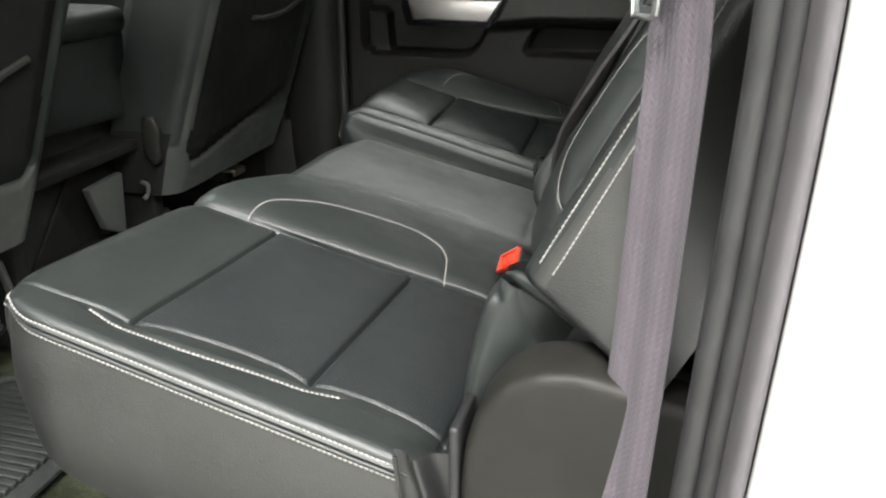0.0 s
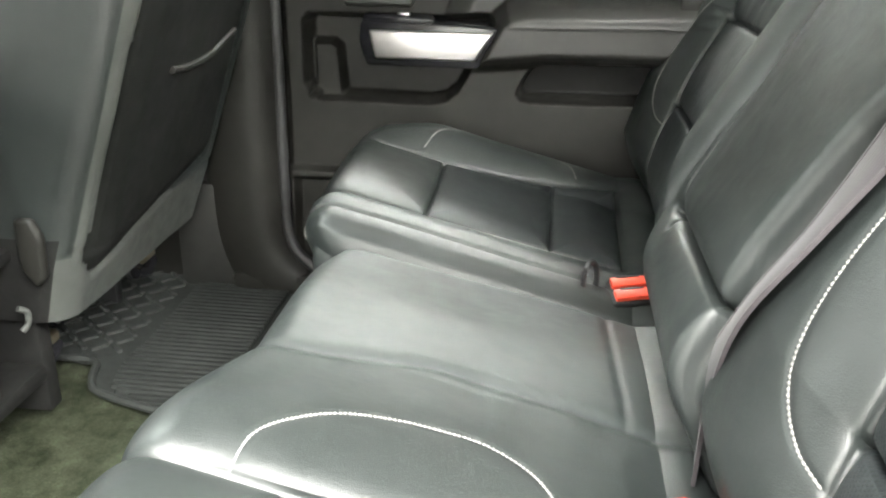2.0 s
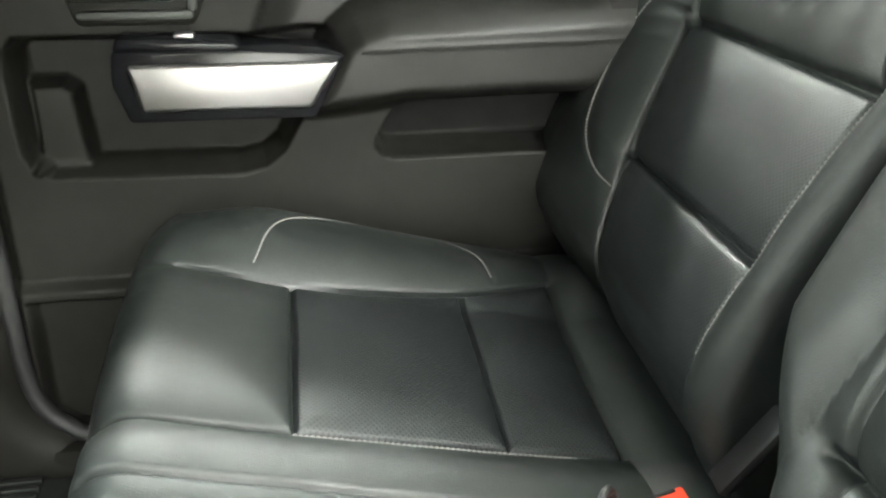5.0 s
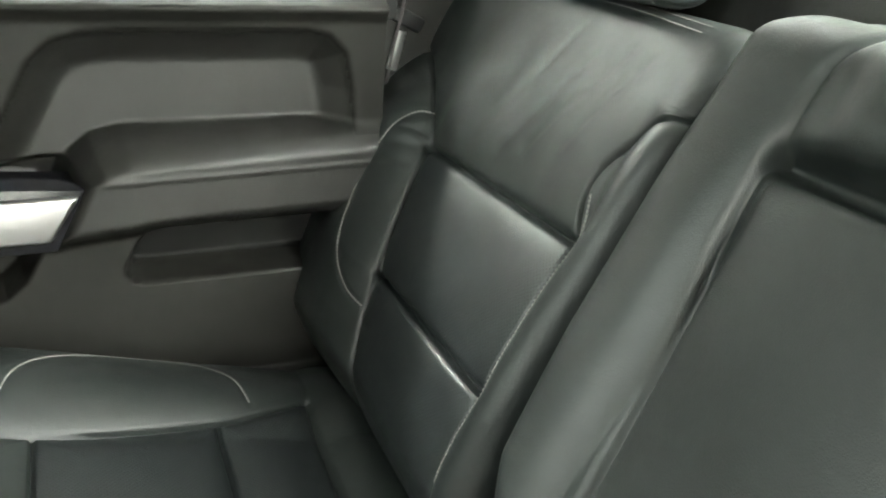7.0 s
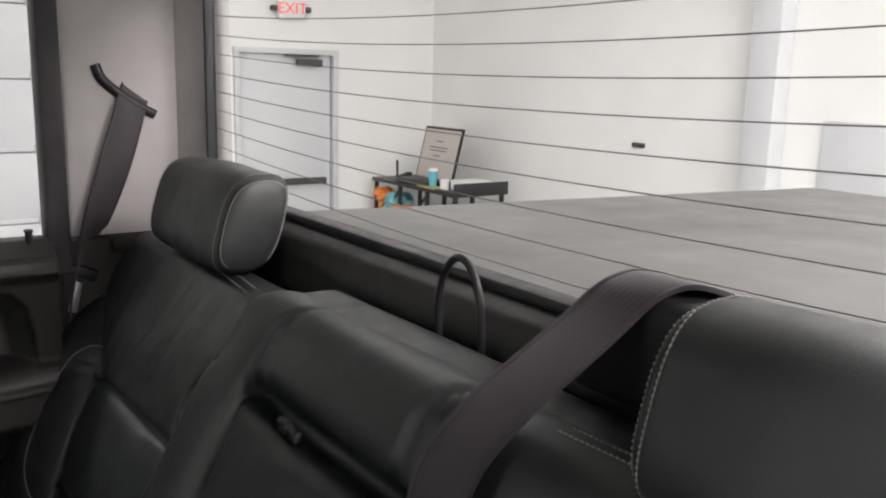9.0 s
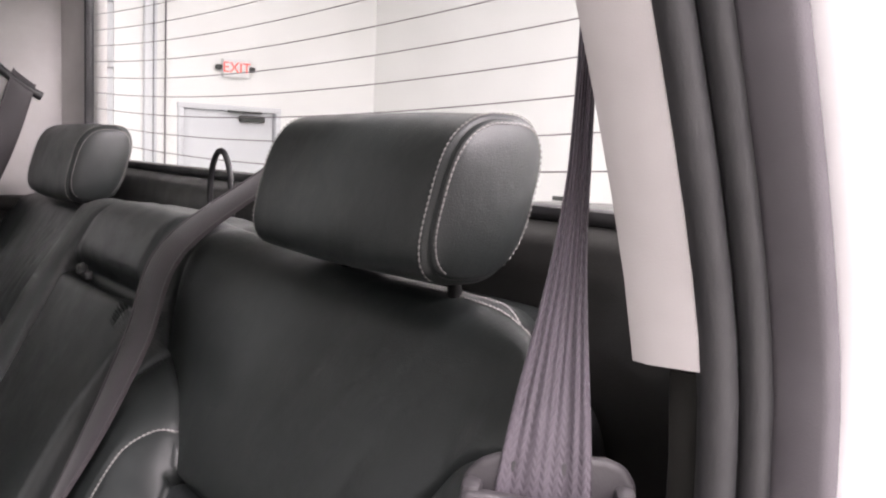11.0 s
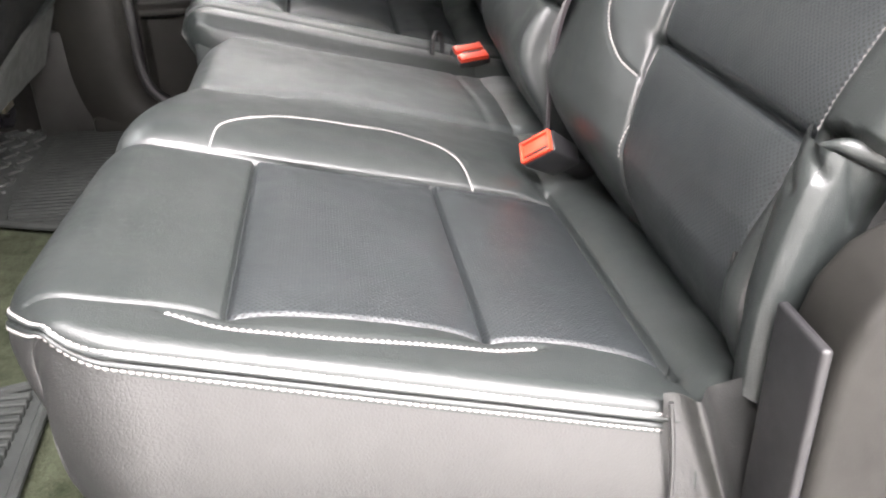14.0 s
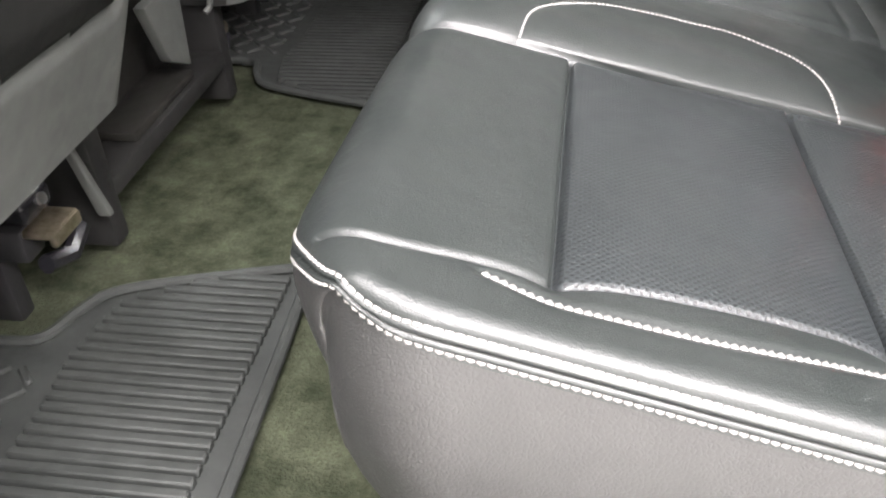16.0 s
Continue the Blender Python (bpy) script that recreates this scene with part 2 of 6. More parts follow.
def prism(poly, lo, hi, axis="y", b=0.004, seg=2):
    """A flat outline, given in the two other axes in order, drawn out from lo to hi."""
    def put(p, d):
        return {"x": (d, p[0], p[1]), "y": (p[0], d, p[1]), "z": (p[0], p[1], d)}[axis]
    bm = bmesh.new()
    vs = [bm.verts.new(put(p, lo)) for p in poly]
    f = bm.faces.new(vs)
    ext = bmesh.ops.extrude_face_region(bm, geom=[f])
    d = Vector(put((0, 0), hi - lo)) - Vector(put((0, 0), 0))
    bmesh.ops.translate(bm, vec=d, verts=[e for e in ext["geom"] if isinstance(e, bmesh.types.BMVert)])
    bmesh.ops.recalc_face_normals(bm, faces=list(bm.faces))
    if b > 0:
        bmesh.ops.bevel(bm, geom=list(bm.edges), offset=b, segments=seg, profile=0.5, affect="EDGES", clamp_overlap=True)
    return from_bm(bm)


def curve_pts(pts, per=8):
    """A smooth line through the points given."""
    p = np.array(pts, float)
    if len(p) < 3:
        return np.array([p[0] + (p[-1] - p[0]) * i / (per * 2) for i in range(per * 2 + 1)])
    q = np.vstack([2 * p[0] - p[1], p, 2 * p[-1] - p[-2]])
    out = []
    for i in range(1, len(q) - 2):
        for k in range(per):
            t = k / per
            out.append(0.5 * (2 * q[i] + (q[i + 1] - q[i - 1]) * t + (2 * q[i - 1] - 5 * q[i] + 4 * q[i + 1] - q[i + 2]) * t * t
                              + (3 * q[i] - q[i - 1] - 3 * q[i + 1] + q[i + 2]) * t ** 3))
    out.append(q[-2])
    return np.array(out)


def tube(pts, r, n=8):
    pts = [Vector(p) for p in pts]
    verts, faces = [], []
    side = Vector((0.31, 0.17, 0.93))
    for i, p in enumerate(pts):
        t = (pts[min(i + 1, len(pts) - 1)] - pts[max(i - 1, 0)]).normalized()
        a = t.cross(side).normalized()
        b = t.cross(a)
        for k in range(n):
            g = 2 * math.pi * k / n
            verts.append(p + r * (math.cos(g) * a + math.sin(g) * b))
    for i in range(len(pts) - 1):
        for k in range(n):
            faces.append((i * n + k, i * n + (k + 1) % n, (i + 1) * n + (k + 1) % n, (i + 1) * n + k))
    faces += [tuple(range(n))[::-1], tuple(len(pts) * n - n + k for k in range(n))]
    return verts, faces


def strap(pts, across, width, thick=0.0014):
    """A belt along pts; across: for each point the way over its width."""
    verts, faces = [], []
    m = len(pts)
    for i in range(m):
        p, a = Vector(pts[i]), Vector(across[i]).normalized()
        t = (Vector(pts[min(i + 1, m - 1)]) - Vector(pts[max(i - 1, 0)])).normalized()
        nrm = a.cross(t).normalized()
        for u in (-0.5, -0.46, 0.46, 0.5):
            verts.append(p + a * width * u + nrm * (thick if abs(u) < 0.48 else thick * 0.3))
        for u in (0.5, 0.46, -0.46, -0.5):
            verts.append(p + a * width * u - nrm * (thick if abs(u) < 0.48 else thick * 0.3))
    for i in range(m - 1):
        for k in range(8):
            faces.append((i * 8 + k, i * 8 + (k + 1) % 8, i * 8 + 8 + (k + 1) % 8, i * 8 + 8 + k))
    faces += [tuple(range(8))[::-1], tuple(m * 8 - 8 + k for k in range(8))]
    return verts, faces


def near_line(U, V, pts):
    """Distance from each place to a line through the points."""
    p = np.array(pts, float)
    best = np.full(U.shape, 9.0)
    for a, b in zip(p[:-1], p[1:]):
        d = b - a
        k = np.clip(((U - a[0]) * d[0] + (V - a[1]) * d[1]) / max(d @ d, 1e-12), 0, 1)
        best = np.minimum(best, np.hypot(U - a[0] - k * d[0], V - a[1] - k * d[1]))
    return best


def inside(U, V, poly):
    """Signed distance to a closed outline: negative inside."""
    p = np.array(poly, float)
    d = near_line(U, V, np.vstack([p, p[:1]]))
    odd = np.zeros(U.shape, bool)
    for a, b in zip(p, np.roll(p, -1, axis=0)):
        cross = (a[1] > V) != (b[1] > V)
        odd ^= cross & (U < (b[0] - a[0]) * (V - a[1]) / (b[1] - a[1] + 1e-12) + a[0])
    return np.where(odd, -d, d)


def step(x):
    x = np.clip(x, 0, 1)
    return x * x * (3 - 2 * x)


def ripple(U, V, scale, seed, n=7):
    """Soft irregular waves about 0."""
    r = np.random.RandomState(seed)
    out = np.zeros(U.shape)
    for _ in range(n):
        g, ph, f = r.uniform(0, 6.28), r.uniform(0, 6.28), scale * r.uniform(0.5, 1.8)
        out += np.sin((U * math.cos(g) + V * math.sin(g)) * f + ph)
    return out / n


def edge(e, r, deep):
    """Round an edge: from the distance inside it, the place in plan, the fall of the roll, and the way down the side."""
    th = np.clip((r - e) / r, 0, np.pi / 2)
    plan = np.where(e > r, e, r - r * np.sin(th))
    return plan, r * (1 - np.cos(th)), np.clip((r - r * np.pi / 2 - e) / deep, 0, 1)


def lines_for(lo, hi, fine, r_lo=0.0, deep_lo=0.0, r_hi=0.0, deep_hi=0.0):
    out = []
    if deep_lo:
        end = lo + r_lo - r_lo * np.pi / 2
        out += list(end - deep_lo * np.linspace(1, 0, 22)[:-1] ** 1.7) + list(np.linspace(end, lo + r_lo, 11)[:-1])
        lo = lo + r_lo
    tail = []
    if deep_hi:
        end = hi - r_hi + r_hi * np.pi / 2
        tail = list(np.linspace(hi - r_hi, end, 11)[1:]) + list(end + deep_hi * np.linspace(0, 1, 16)[1:] ** 1.5)
        hi = hi - r_hi
    return np.array(out + list(np.linspace(lo, hi, max(2, int((hi - lo) / fine)))) + tail)


def tidy(lines, fixed):
    """Grid lines in order, with near doubles thinned out and the fixed ones kept."""
    out = []
    fixed = sorted(float(f) for f in fixed)
    for v in np.unique(np.r_[lines, fixed]):
        held = any(abs(v - f) < 1e-7 for f in fixed)
        if out and v - out[-1] < 0.0006:
            if not held:
                continue
            if not any(abs(out[-1] - f) < 1e-7 for f in fixed):
                out.pop()
        out.append(float(v))
    return np.array(out)


def column(curve):
    """A seam as levels and places, for the grid's columns and the zones."""
    c = np.asarray(curve)
    return [float(v) for v in c[:, 0]], [float(v) for v in c[:, 1]]


class Skin:
    """A padded surface over two parameters: a smooth base, displaced along its normal."""

    def __init__(self, base, disp):
        self.base, self.disp = base, disp

    def at(self, U, V):
        U, V = np.asarray(U, float), np.asarray(V, float)
        h = 0.0015
        du = self.base(U + h, V) - self.base(U - h, V)
        dv = self.base(U, V + h) - self.base(U, V - h)
        n = np.cross(du, dv)
        n /= np.maximum(np.linalg.norm(n, axis=-1, keepdims=True), 1e-9)
        return self.base(U, V) + n * self.disp(U, V)[..., None], n

    def build(self, us, vs, zone, specs, parent, rows=(), columns=()):
        """Parts by zone: specs gives name, material and label for each zone number. rows: levels at which a line of the
        grid runs; columns: seams (levels, places) along which the grid's columns run."""
        near = (-0.0065, -0.0045, -0.003, -0.0018, -0.0008, 0.0008, 0.0018, 0.003, 0.0045, 0.0065)
        us = tidy(np.r_[us, [r + k for r in rows for k in near]], rows)
        mids = [float(np.mean(p)) for _, p in columns]
        vs = tidy(np.r_[vs, [r + k for r in mids for k in near]], mids)
        U, V = np.meshgrid(us, vs, indexing="ij")
        if columns:
            order = np.argsort(mids)
            xs = [vs[0]] + [mids[k] for k in order] + [vs[-1]]
            for r, u in enumerate(us):
                shift = [0.0] + [float(np.interp(u, columns[k][0], columns[k][1])) - mids[k] for k in order] + [0.0]
                V[r] = vs + np.interp(vs, xs, shift)
        P, _ = self.at(U, V)
        nrm = np.cross(np.gradient(P, axis=0), np.gradient(P, axis=1))
        nrm /= np.maximum(np.linalg.norm(nrm, axis=-1, keepdims=True), 1e-12)
        nrm = nrm.reshape(-1, 3)
        P = P.reshape(-1, 3)
        nu, nv = len(us), len(vs)
        Z = zone((U[:-1, :-1] + U[1:, 1:]) / 2, (V[:-1, :-1] + V[1:, 1:] + V[1:, :-1] + V[:-1, 1:]) / 4)
        i, j = np.meshgrid(np.arange(nu - 1), np.arange(nv - 1), indexing="ij")
        q = np.stack([i * nv + j, (i + 1) * nv + j, (i + 1) * nv + j + 1, i * nv + j + 1], -1)
        made = {}
        for k, (name, mat, label) in specs.items():
            f = q[Z == k].reshape(-1, 4)
            if not len(f):
                continue
            used, inv = np.unique(f, return_inverse=True)
            made[k] = part(name, (P[used], inv.reshape(-1, 4)), mat, parent, label, smooth=True)
            me = made[k].data
            me.normals_split_custom_set_from_vertices(nrm[used].tolist())
            uv = np.stack([U.reshape(-1)[used], V.reshape(-1)[used]], -1)[inv.reshape(-1)]
            me.uv_layers.new(name="over_skin").data.foreach_set("uv", uv.reshape(-1))
        return made

    def sew(self, name, pts, parent, pitch=0.0052, long=0.0044, wide=0.0017, lift=0.0010, smooth=8, mat=None, label="white contrast stitching"):
        """A row of stitches along a line over the skin."""
        c = curve_pts(pts, smooth)
        P, N = self.at(c[:, 0], c[:, 1])
        seg = np.linalg.norm(np.diff(P, axis=0), axis=1)
        s = np.r_[0, np.cumsum(seg)]
        verts, faces = [], []
        for k in np.arange(pitch / 2, s[-1] - pitch / 2, pitch):
            a, b = [np.array([np.interp(w, s, P[:, n]) for n in range(3)]) for w in (k - long / 2, k + long / 2)]
            nn = np.array([np.interp(k, s, N[:, n]) for n in range(3)])
            nn /= np.linalg.norm(nn)
            t = (b - a) / max(np.linalg.norm(b - a), 1e-9)
            w = np.cross(t, nn) * wide / 2
            a2, b2, m2 = a + nn * (lift - 0.0005), b + nn * (lift - 0.0005), (a + b) / 2 + nn * (lift + min(wide * 0.45, 0.0010))
            k0 = len(verts)
            verts += [a2 - w * 0.85, a2 + w * 0.85, m2 - w, m2 + w, b2 - w * 0.85, b2 + w * 0.85, m2 - w - nn * wide * 0.8, m2 + w - nn * wide * 0.8]
            faces += [(k0, k0 + 1, k0 + 3, k0 + 2), (k0 + 2, k0 + 3, k0 + 5, k0 + 4), (k0, k0 + 2, k0 + 4, k0 + 6), (k0 + 1, k0 + 7, k0 + 5, k0 + 3)]
        return part(name, (verts, faces), mat or THREAD, parent, label, smooth=True)


def seam_relief(U, V, seams, depth=0.006, width=0.003, puff=0.008, reach=0.04):
    d = np.full(U.shape, 9.0)
    for s in seams:
        d = np.minimum(d, near_line(U, V, s))
    return puff * (1 - np.exp(-d / reach)) - puff * 0.6 - depth * np.exp(-(d / width) ** 2)

# ---- the workshop ----
GROUND = -0.93
single("ground", rbox((0.4, 0.5, GROUND - 0.05), (9.6, 13.0, 0.1), 0), CONCRETE, "polished grey concrete workshop floor", "floor", kind="structure", smooth=False)
single("wall_east", rbox((5.35, 0.5, 1.5), (0.2, 13.0, 5.0), 0), WALLP, "plain white painted workshop wall", "wall", kind="structure", smooth=False)
single("wall_south", rbox((0.4, -6.1, 1.5), (9.9, 0.2, 5.0), 0), WALLP, "plain white painted workshop wall", "wall", kind="structure", smooth=False)
single("wall_west", rbox((-4.5, 0.5, 1.5), (0.2, 13.0, 5.0), 0), WALLP, "plain white painted workshop wall", "wall", kind="structure", smooth=False)
single("ceiling", rbox((0.4, 0.5, 4.0), (9.9, 13.2, 0.1), 0), WALLP, "white workshop ceiling", "ceiling", kind="structure", smooth=False)


# ---- rear seat bench ----
def cushion_top(x, y):
    """Height of the outer seat cushions, which fall to the back and to the middle."""
    return 0.39 - 0.265 * (x + 0.119) + 0.07 * (np.abs(y) - 0.708) + 0.012 * np.sin(np.pi * np.clip((x - 0.213) / 0.10, 0, 1)) - 2.5 * np.maximum(0, x - 0.30) ** 2


def middle_top(x, y):
    return 0.352 - 0.235 * (x + 0.119) + 0.012 * np.sin(np.pi * np.clip((x - 0.213) / 0.10, 0, 1)) - 2.5 * np.maximum(0, x - 0.30) ** 2


def under_edge(x):
    """Lower edge of the cushions, which climbs towards the front."""
    return np.interp(x, [-0.30, -0.275, -0.255, -0.235, -0.197, -0.152, -0.063, 0.036, 0.2], [0.335, 0.312, 0.286, 0.263, 0.235, 0.216, 0.183, 0.153, 0.13])


def cushion_base(x0, y0, y1, rx, ra, rb, corner, top, warp, front=None, deep=0.16):
    def base(U, V):
        px, dx, fx = edge(U - x0, rx, deep)
        pa, da, fa = edge(V - y0, ra, deep)
        pb, db, fb = edge(y1 - V, rb, deep)
        low = V < (y0 + y1) / 2
        py = np.where(low, pa, pb)
        a, b = np.clip((corner - px) / corner, 0, 1), np.clip((corner - py) / corner, 0, 1)
        x = np.where(a > 0, x0 + corner - corner * a * np.sqrt(1 - b * b / 2), x0 + px)
        qy = np.where(b > 0, corner - corner * b * np.sqrt(1 - a * a / 2), py)
        y = np.where(low, y0 + qy, y1 - qy)
        if front is not None:
            x = x + front(x, y)
        fall = (dx ** 5 + da ** 5 + db ** 5) ** 0.2
        f = np.maximum(np.maximum(fx, fa), fb)
        z = top(x, y) - fall
        bulge = 0.010 * np.sin(np.pi * np.clip(f, 0, 1))
        y = y + np.where(low, -1, 1) * bulge * (np.maximum(fa, fb) > fx) + warp(x, y)
        x = x - bulge * (fx >= np.maximum(fa, fb)) + 0.045 * fx
        z = z * (1 - f) + f * np.minimum(under_edge(x), z - 0.01 * f)
        return np.stack([x, y, z], -1)
    return base


# the wide part: the near seat and the middle place
W_X0, W_Y0, W_Y1 = -0.276, -0.770, 0.200


def wide_top(x, y):
    w = step((y + 0.31) / 0.22)
    puff = 0.016 * step((x + 0.30) / 0.10) * np.sin(np.pi * np.clip((y + 0.355) / 0.24, 0, 1) ** 0.7) * step((0.215 - x) / 0.05)
    return cushion_top(x, y) * (1 - w) + middle_top(x, y) * w - 0.012 * step((y - 0.02) / 0.15) + puff


def wide_warp(x, y):
    return 0.9 * np.maximum(0, x - 0.215) * step((-0.60 - y) / 0.10)


def wide_front(x, y):
    """The middle place stops short of the outer seat at the front."""
    return 0.042 * step((y + 0.33) / 0.24) * (1 - np.clip((x + 0.276) / 0.25, 0, 1))


w_base = cushion_base(W_X0, W_Y0, W_Y1, 0.050, 0.013, 0.02, 0.102, wide_top, wide_warp, wide_front)
W_SEAMS = [
    curve_pts([(-0.30, -0.36), (-0.129, -0.357), (0.07, -0.347), (0.213, -0.344)]),
    curve_pts([(-0.26, -0.728), (-0.119, -0.708), (0.067, -0.694), (0.213, -0.70)]),
    [(-0.1245, -0.357), (-0.1235, -0.708)],
    [(0.069, -0.347), (0.068, -0.694)],
    [(0.213, -0.72), (0.213, -0.30)],
]
W_COLS = column(W_SEAMS[0]), column(W_SEAMS[1])
W_SOFT = [curve_pts([(-0.27, -0.14), (-0.18, -0.119), (-0.04, -0.085), (0.12, -0.095), (0.24, -0.11)]), curve_pts([(0.18, -0.10), (0.175, 0.05), (0.17, 0.19)])]
W_ARC = [(-0.173, -0.355), (-0.161, -0.305), (-0.113, -0.251), (-0.03, -0.223), (0.05, -0.232), (0.096, -0.278), (0.116, -0.348)]
W_SIDE = [(-0.163, -0.722), (-0.12, -0.731), (-0.05, -0.733), (0.03, -0.722), (0.107, -0.706)]
W_PIPE = W_Y0 - 0.007


def piping(o):
    """The piped edge: along the side, round the front corner and down over the front; o: how far towards the top."""
    turn = [(0.20, 0), (-0.05, 0), (W_X0 + 0.10, 0), (W_X0 + 0.065, -0.0012), (W_X0 + 0.042, 0.0005), (W_X0 + 0.026, 0.0055), (W_X0 + 0.012, 0.017), (W_X0 + 0.0, 0.037), (W_X0 - 0.012, 0.064), (W_X0 - 0.024, 0.10), (W_X0 - 0.036, 0.16)]
    c = curve_pts([(u, W_PIPE + v) for u, v in turn], 8)
    t = np.gradient(c, axis=0)
    t /= np.linalg.norm(t, axis=1, keepdims=True)
    return c + o * np.stack([-t[:, 1], t[:, 0]], -1) * -1.0


W_PATH = piping(0.0)


def wide_disp(U, V):
    d = seam_relief(U, V, W_SEAMS[:1] + W_SEAMS[2:], 0.0055, 0.0024, 0.011, 0.020) * step((V - W_Y0 + 0.02) / 0.03)
    d += seam_relief(U, V, W_SEAMS[1:2], 0.0026, 0.0028, 0.0018, 0.012) * step((V - W_Y0 + 0.02) / 0.03)
    d -= 0.006 * np.exp(-(near_line(U, V, W_SOFT[0]) / 0.012) ** 2) + 0.002 * np.exp(-(near_line(U, V, W_SOFT[1]) / 0.006) ** 2)
    d -= 0.0015 * np.exp(-(near_line(U, V, curve_pts(W_ARC)) / 0.004) ** 2) + 0.003 * np.exp(-(near_line(U, V, curve_pts(W_SIDE)) / 0.005) ** 2)
    k = near_line(U, V, W_PATH)
    d += np.where(U < 0.2, 0.0016 * np.exp(-((k - 0.0030) / 0.0022) ** 2) - 0.0022 * np.exp(-(k / 0.0012) ** 2) - 0.0008 * np.exp(-((k - 0.0062) / 0.0018) ** 2), 0)
    d += 0.0016 * ripple(U, V, 22, 3) + 0.0022 * ripple(U, V * 0.4, 60, 5) * step((V + 0.33) / 0.1) * step((0.0 - V) / 0.1)
    return d


def wide_zone(U, V):
    z = np.zeros(U.shape, int)
    inner, outer = np.interp(U, *W_COLS[0]), np.interp(U, *W_COLS[1])
    seat = (V < inner) & (V > outer)
    z[seat & (U < -0.124)] = 1
    z[seat & (U >= -0.124) & (U < 0.0685)] = 2
    z[seat & (U >= 0.0685) & (U < 0.213)] = 3
    z[(V >= inner) & (V < -0.10) & (U < 0.213)] = 4
    z[(V >= -0.10) & (U < 0.213)] = 5
    below = piping(-0.0095)
    z[(V < W_PIPE - 0.0095) | ((U < W_X0 + 0.05) & (U < np.interp(V, below[:, 1], below[:, 0])))] = 6
    z[U >= 0.213] = 7
    return z


w_skin = Skin(w_base, wide_disp)
wide_seat = thing("rear_seat", (0.05, -0.29, 0.15), "black leather two-place rear seat with white stitching", "rear seat", "rear seats")
W_ROOT = part("cushion", rbox((0.06, -0.28, 0.215), (0.34, 0.84, 0.08), 0.02), BLACK, wide_seat, "black moulded cushion pan under the padding")
us = np.union1d(lines_for(W_X0, 0.345, 0.0036, 0.050, 0.16), np.arange(-0.318, -0.215, 0.0018))
vs = np.union1d(lines_for(W_Y0, W_Y1, 0.0036, 0.013, 0.16, 0.02, 0.16), np.arange(-0.795, -0.69, 0.0018))
w_skin.build(us, vs, wide_zone, {
    0: ("side_bolster", LEATHER, ""), 1: ("front_panel", LEATHER, ""), 2: ("centre_panel", PERFO, "perforated black leather panel"),
    3: ("rear_panel", PERFO, "perforated black leather panel"), 4: ("inner_bolster", LEATHER, ""), 5: ("middle_panel", LEATHER, ""),
    6: ("side_panel", VINYL, "smooth charcoal vinyl side"), 7: ("rear_roll", LEATHER, "")}, W_ROOT,
    rows=(-0.124, 0.0685, 0.213), columns=W_COLS + tuple(([-0.5, 0.4], [W_PIPE + o] * 2) for o in (-0.0062, 0.0, 0.0062)))
w_skin.sew("stitching", W_ARC, W_ROOT, 0.0050, 0.0046, 0.0021)
w_skin.sew("stitching", W_SIDE, W_ROOT, 0.0052, 0.0047, 0.0027)
for o in (0.0062, -0.0062):
    w_skin.sew("edge_stitching", piping(o), W_ROOT, 0.0054, 0.0046, 0.0021, lift=0.0010, smooth=3)
w_skin.sew("edge_stitching", [(W_X0 - 0.030, v) for v in np.linspace(-0.28, 0.17, 40)], W_ROOT, 0.0052, 0.0047, 0.0026, smooth=6)


def gusset():
    """The loose leather flap between the cushion's side and the backrest, with one slanting fold."""
    def base(U, V):
        k = (0.335 - V) / 0.215
        d = U - (0.203 + 0.058 * k)
        y = -0.770 - 0.014 * np.exp(-(d / 0.008) ** 2) - 0.010 * np.exp(-((d + 0.022) / 0.012) ** 2) * k + 0.22 * np.maximum(0, d) - 0.012 * k
        return np.stack([U + 0.01 * k, y, V], -1)
    flap = Skin(base, lambda U, V: 0.0014 * ripple(U, V, 60, 77))
    flap.build(np.linspace(0.183, 0.285, 44), np.linspace(0.12, 0.328, 60), lambda U, V: np.zeros(U.shape, int), {0: ("side_fold", VINYL, "loose wrinkled leather flap")}, W_ROOT)
    part("seam_cord", tube([(0.186 + 0.010 * math.sin(2.6 * k) - 0.012 * k * k, -0.779 - 0.012 * k, 0.326 - 0.20 * k) for k in np.linspace(0, 1, 16)], 0.0022, 8), VINYL, W_ROOT, "rolled leather seam")


gusset()

# the narrow part: the far seat
N_X0, N_Y0, N_Y1 = -0.280, 0.212, 0.785
n_base = cushion_base(N_X0, N_Y0, N_Y1, 0.055, 0.05, 0.05, 0.08, lambda x, y: cushion_top(x, y) - 0.020 * step((y - 0.62) / 0.16) + 0.026 * np.sin(np.pi * np.clip((y - 0.59) / 0.20, 0, 1)) * step((x + 0.29) / 0.17) - 0.016 * step((y - 0.52) / 0.22) * step((-0.13 - x) / 0.14), lambda x, y: 0 * x)
N_SEAMS = [
    curve_pts([(-0.28, 0.345), (-0.11, 0.345), (0.09, 0.357), (0.21, 0.365)]),
    curve_pts([(-0.23, 0.597), (-0.10, 0.586), (0.09, 0.612), (0.21, 0.655)]),
    [(-0.1075, 0.345), (-0.1065, 0.586)], [(0.0915, 0.357), (0.0905, 0.612)], [(0.21, 0.365), (0.21, 0.655)],
]
N_COLS = column(N_SEAMS[0]), column(N_SEAMS[1])
N_ARC = [(-0.148, 0.605), (-0.12, 0.675), (-0.066, 0.727), (0.0, 0.742), (0.069, 0.732), (0.115, 0.690), (0.134, 0.64)]


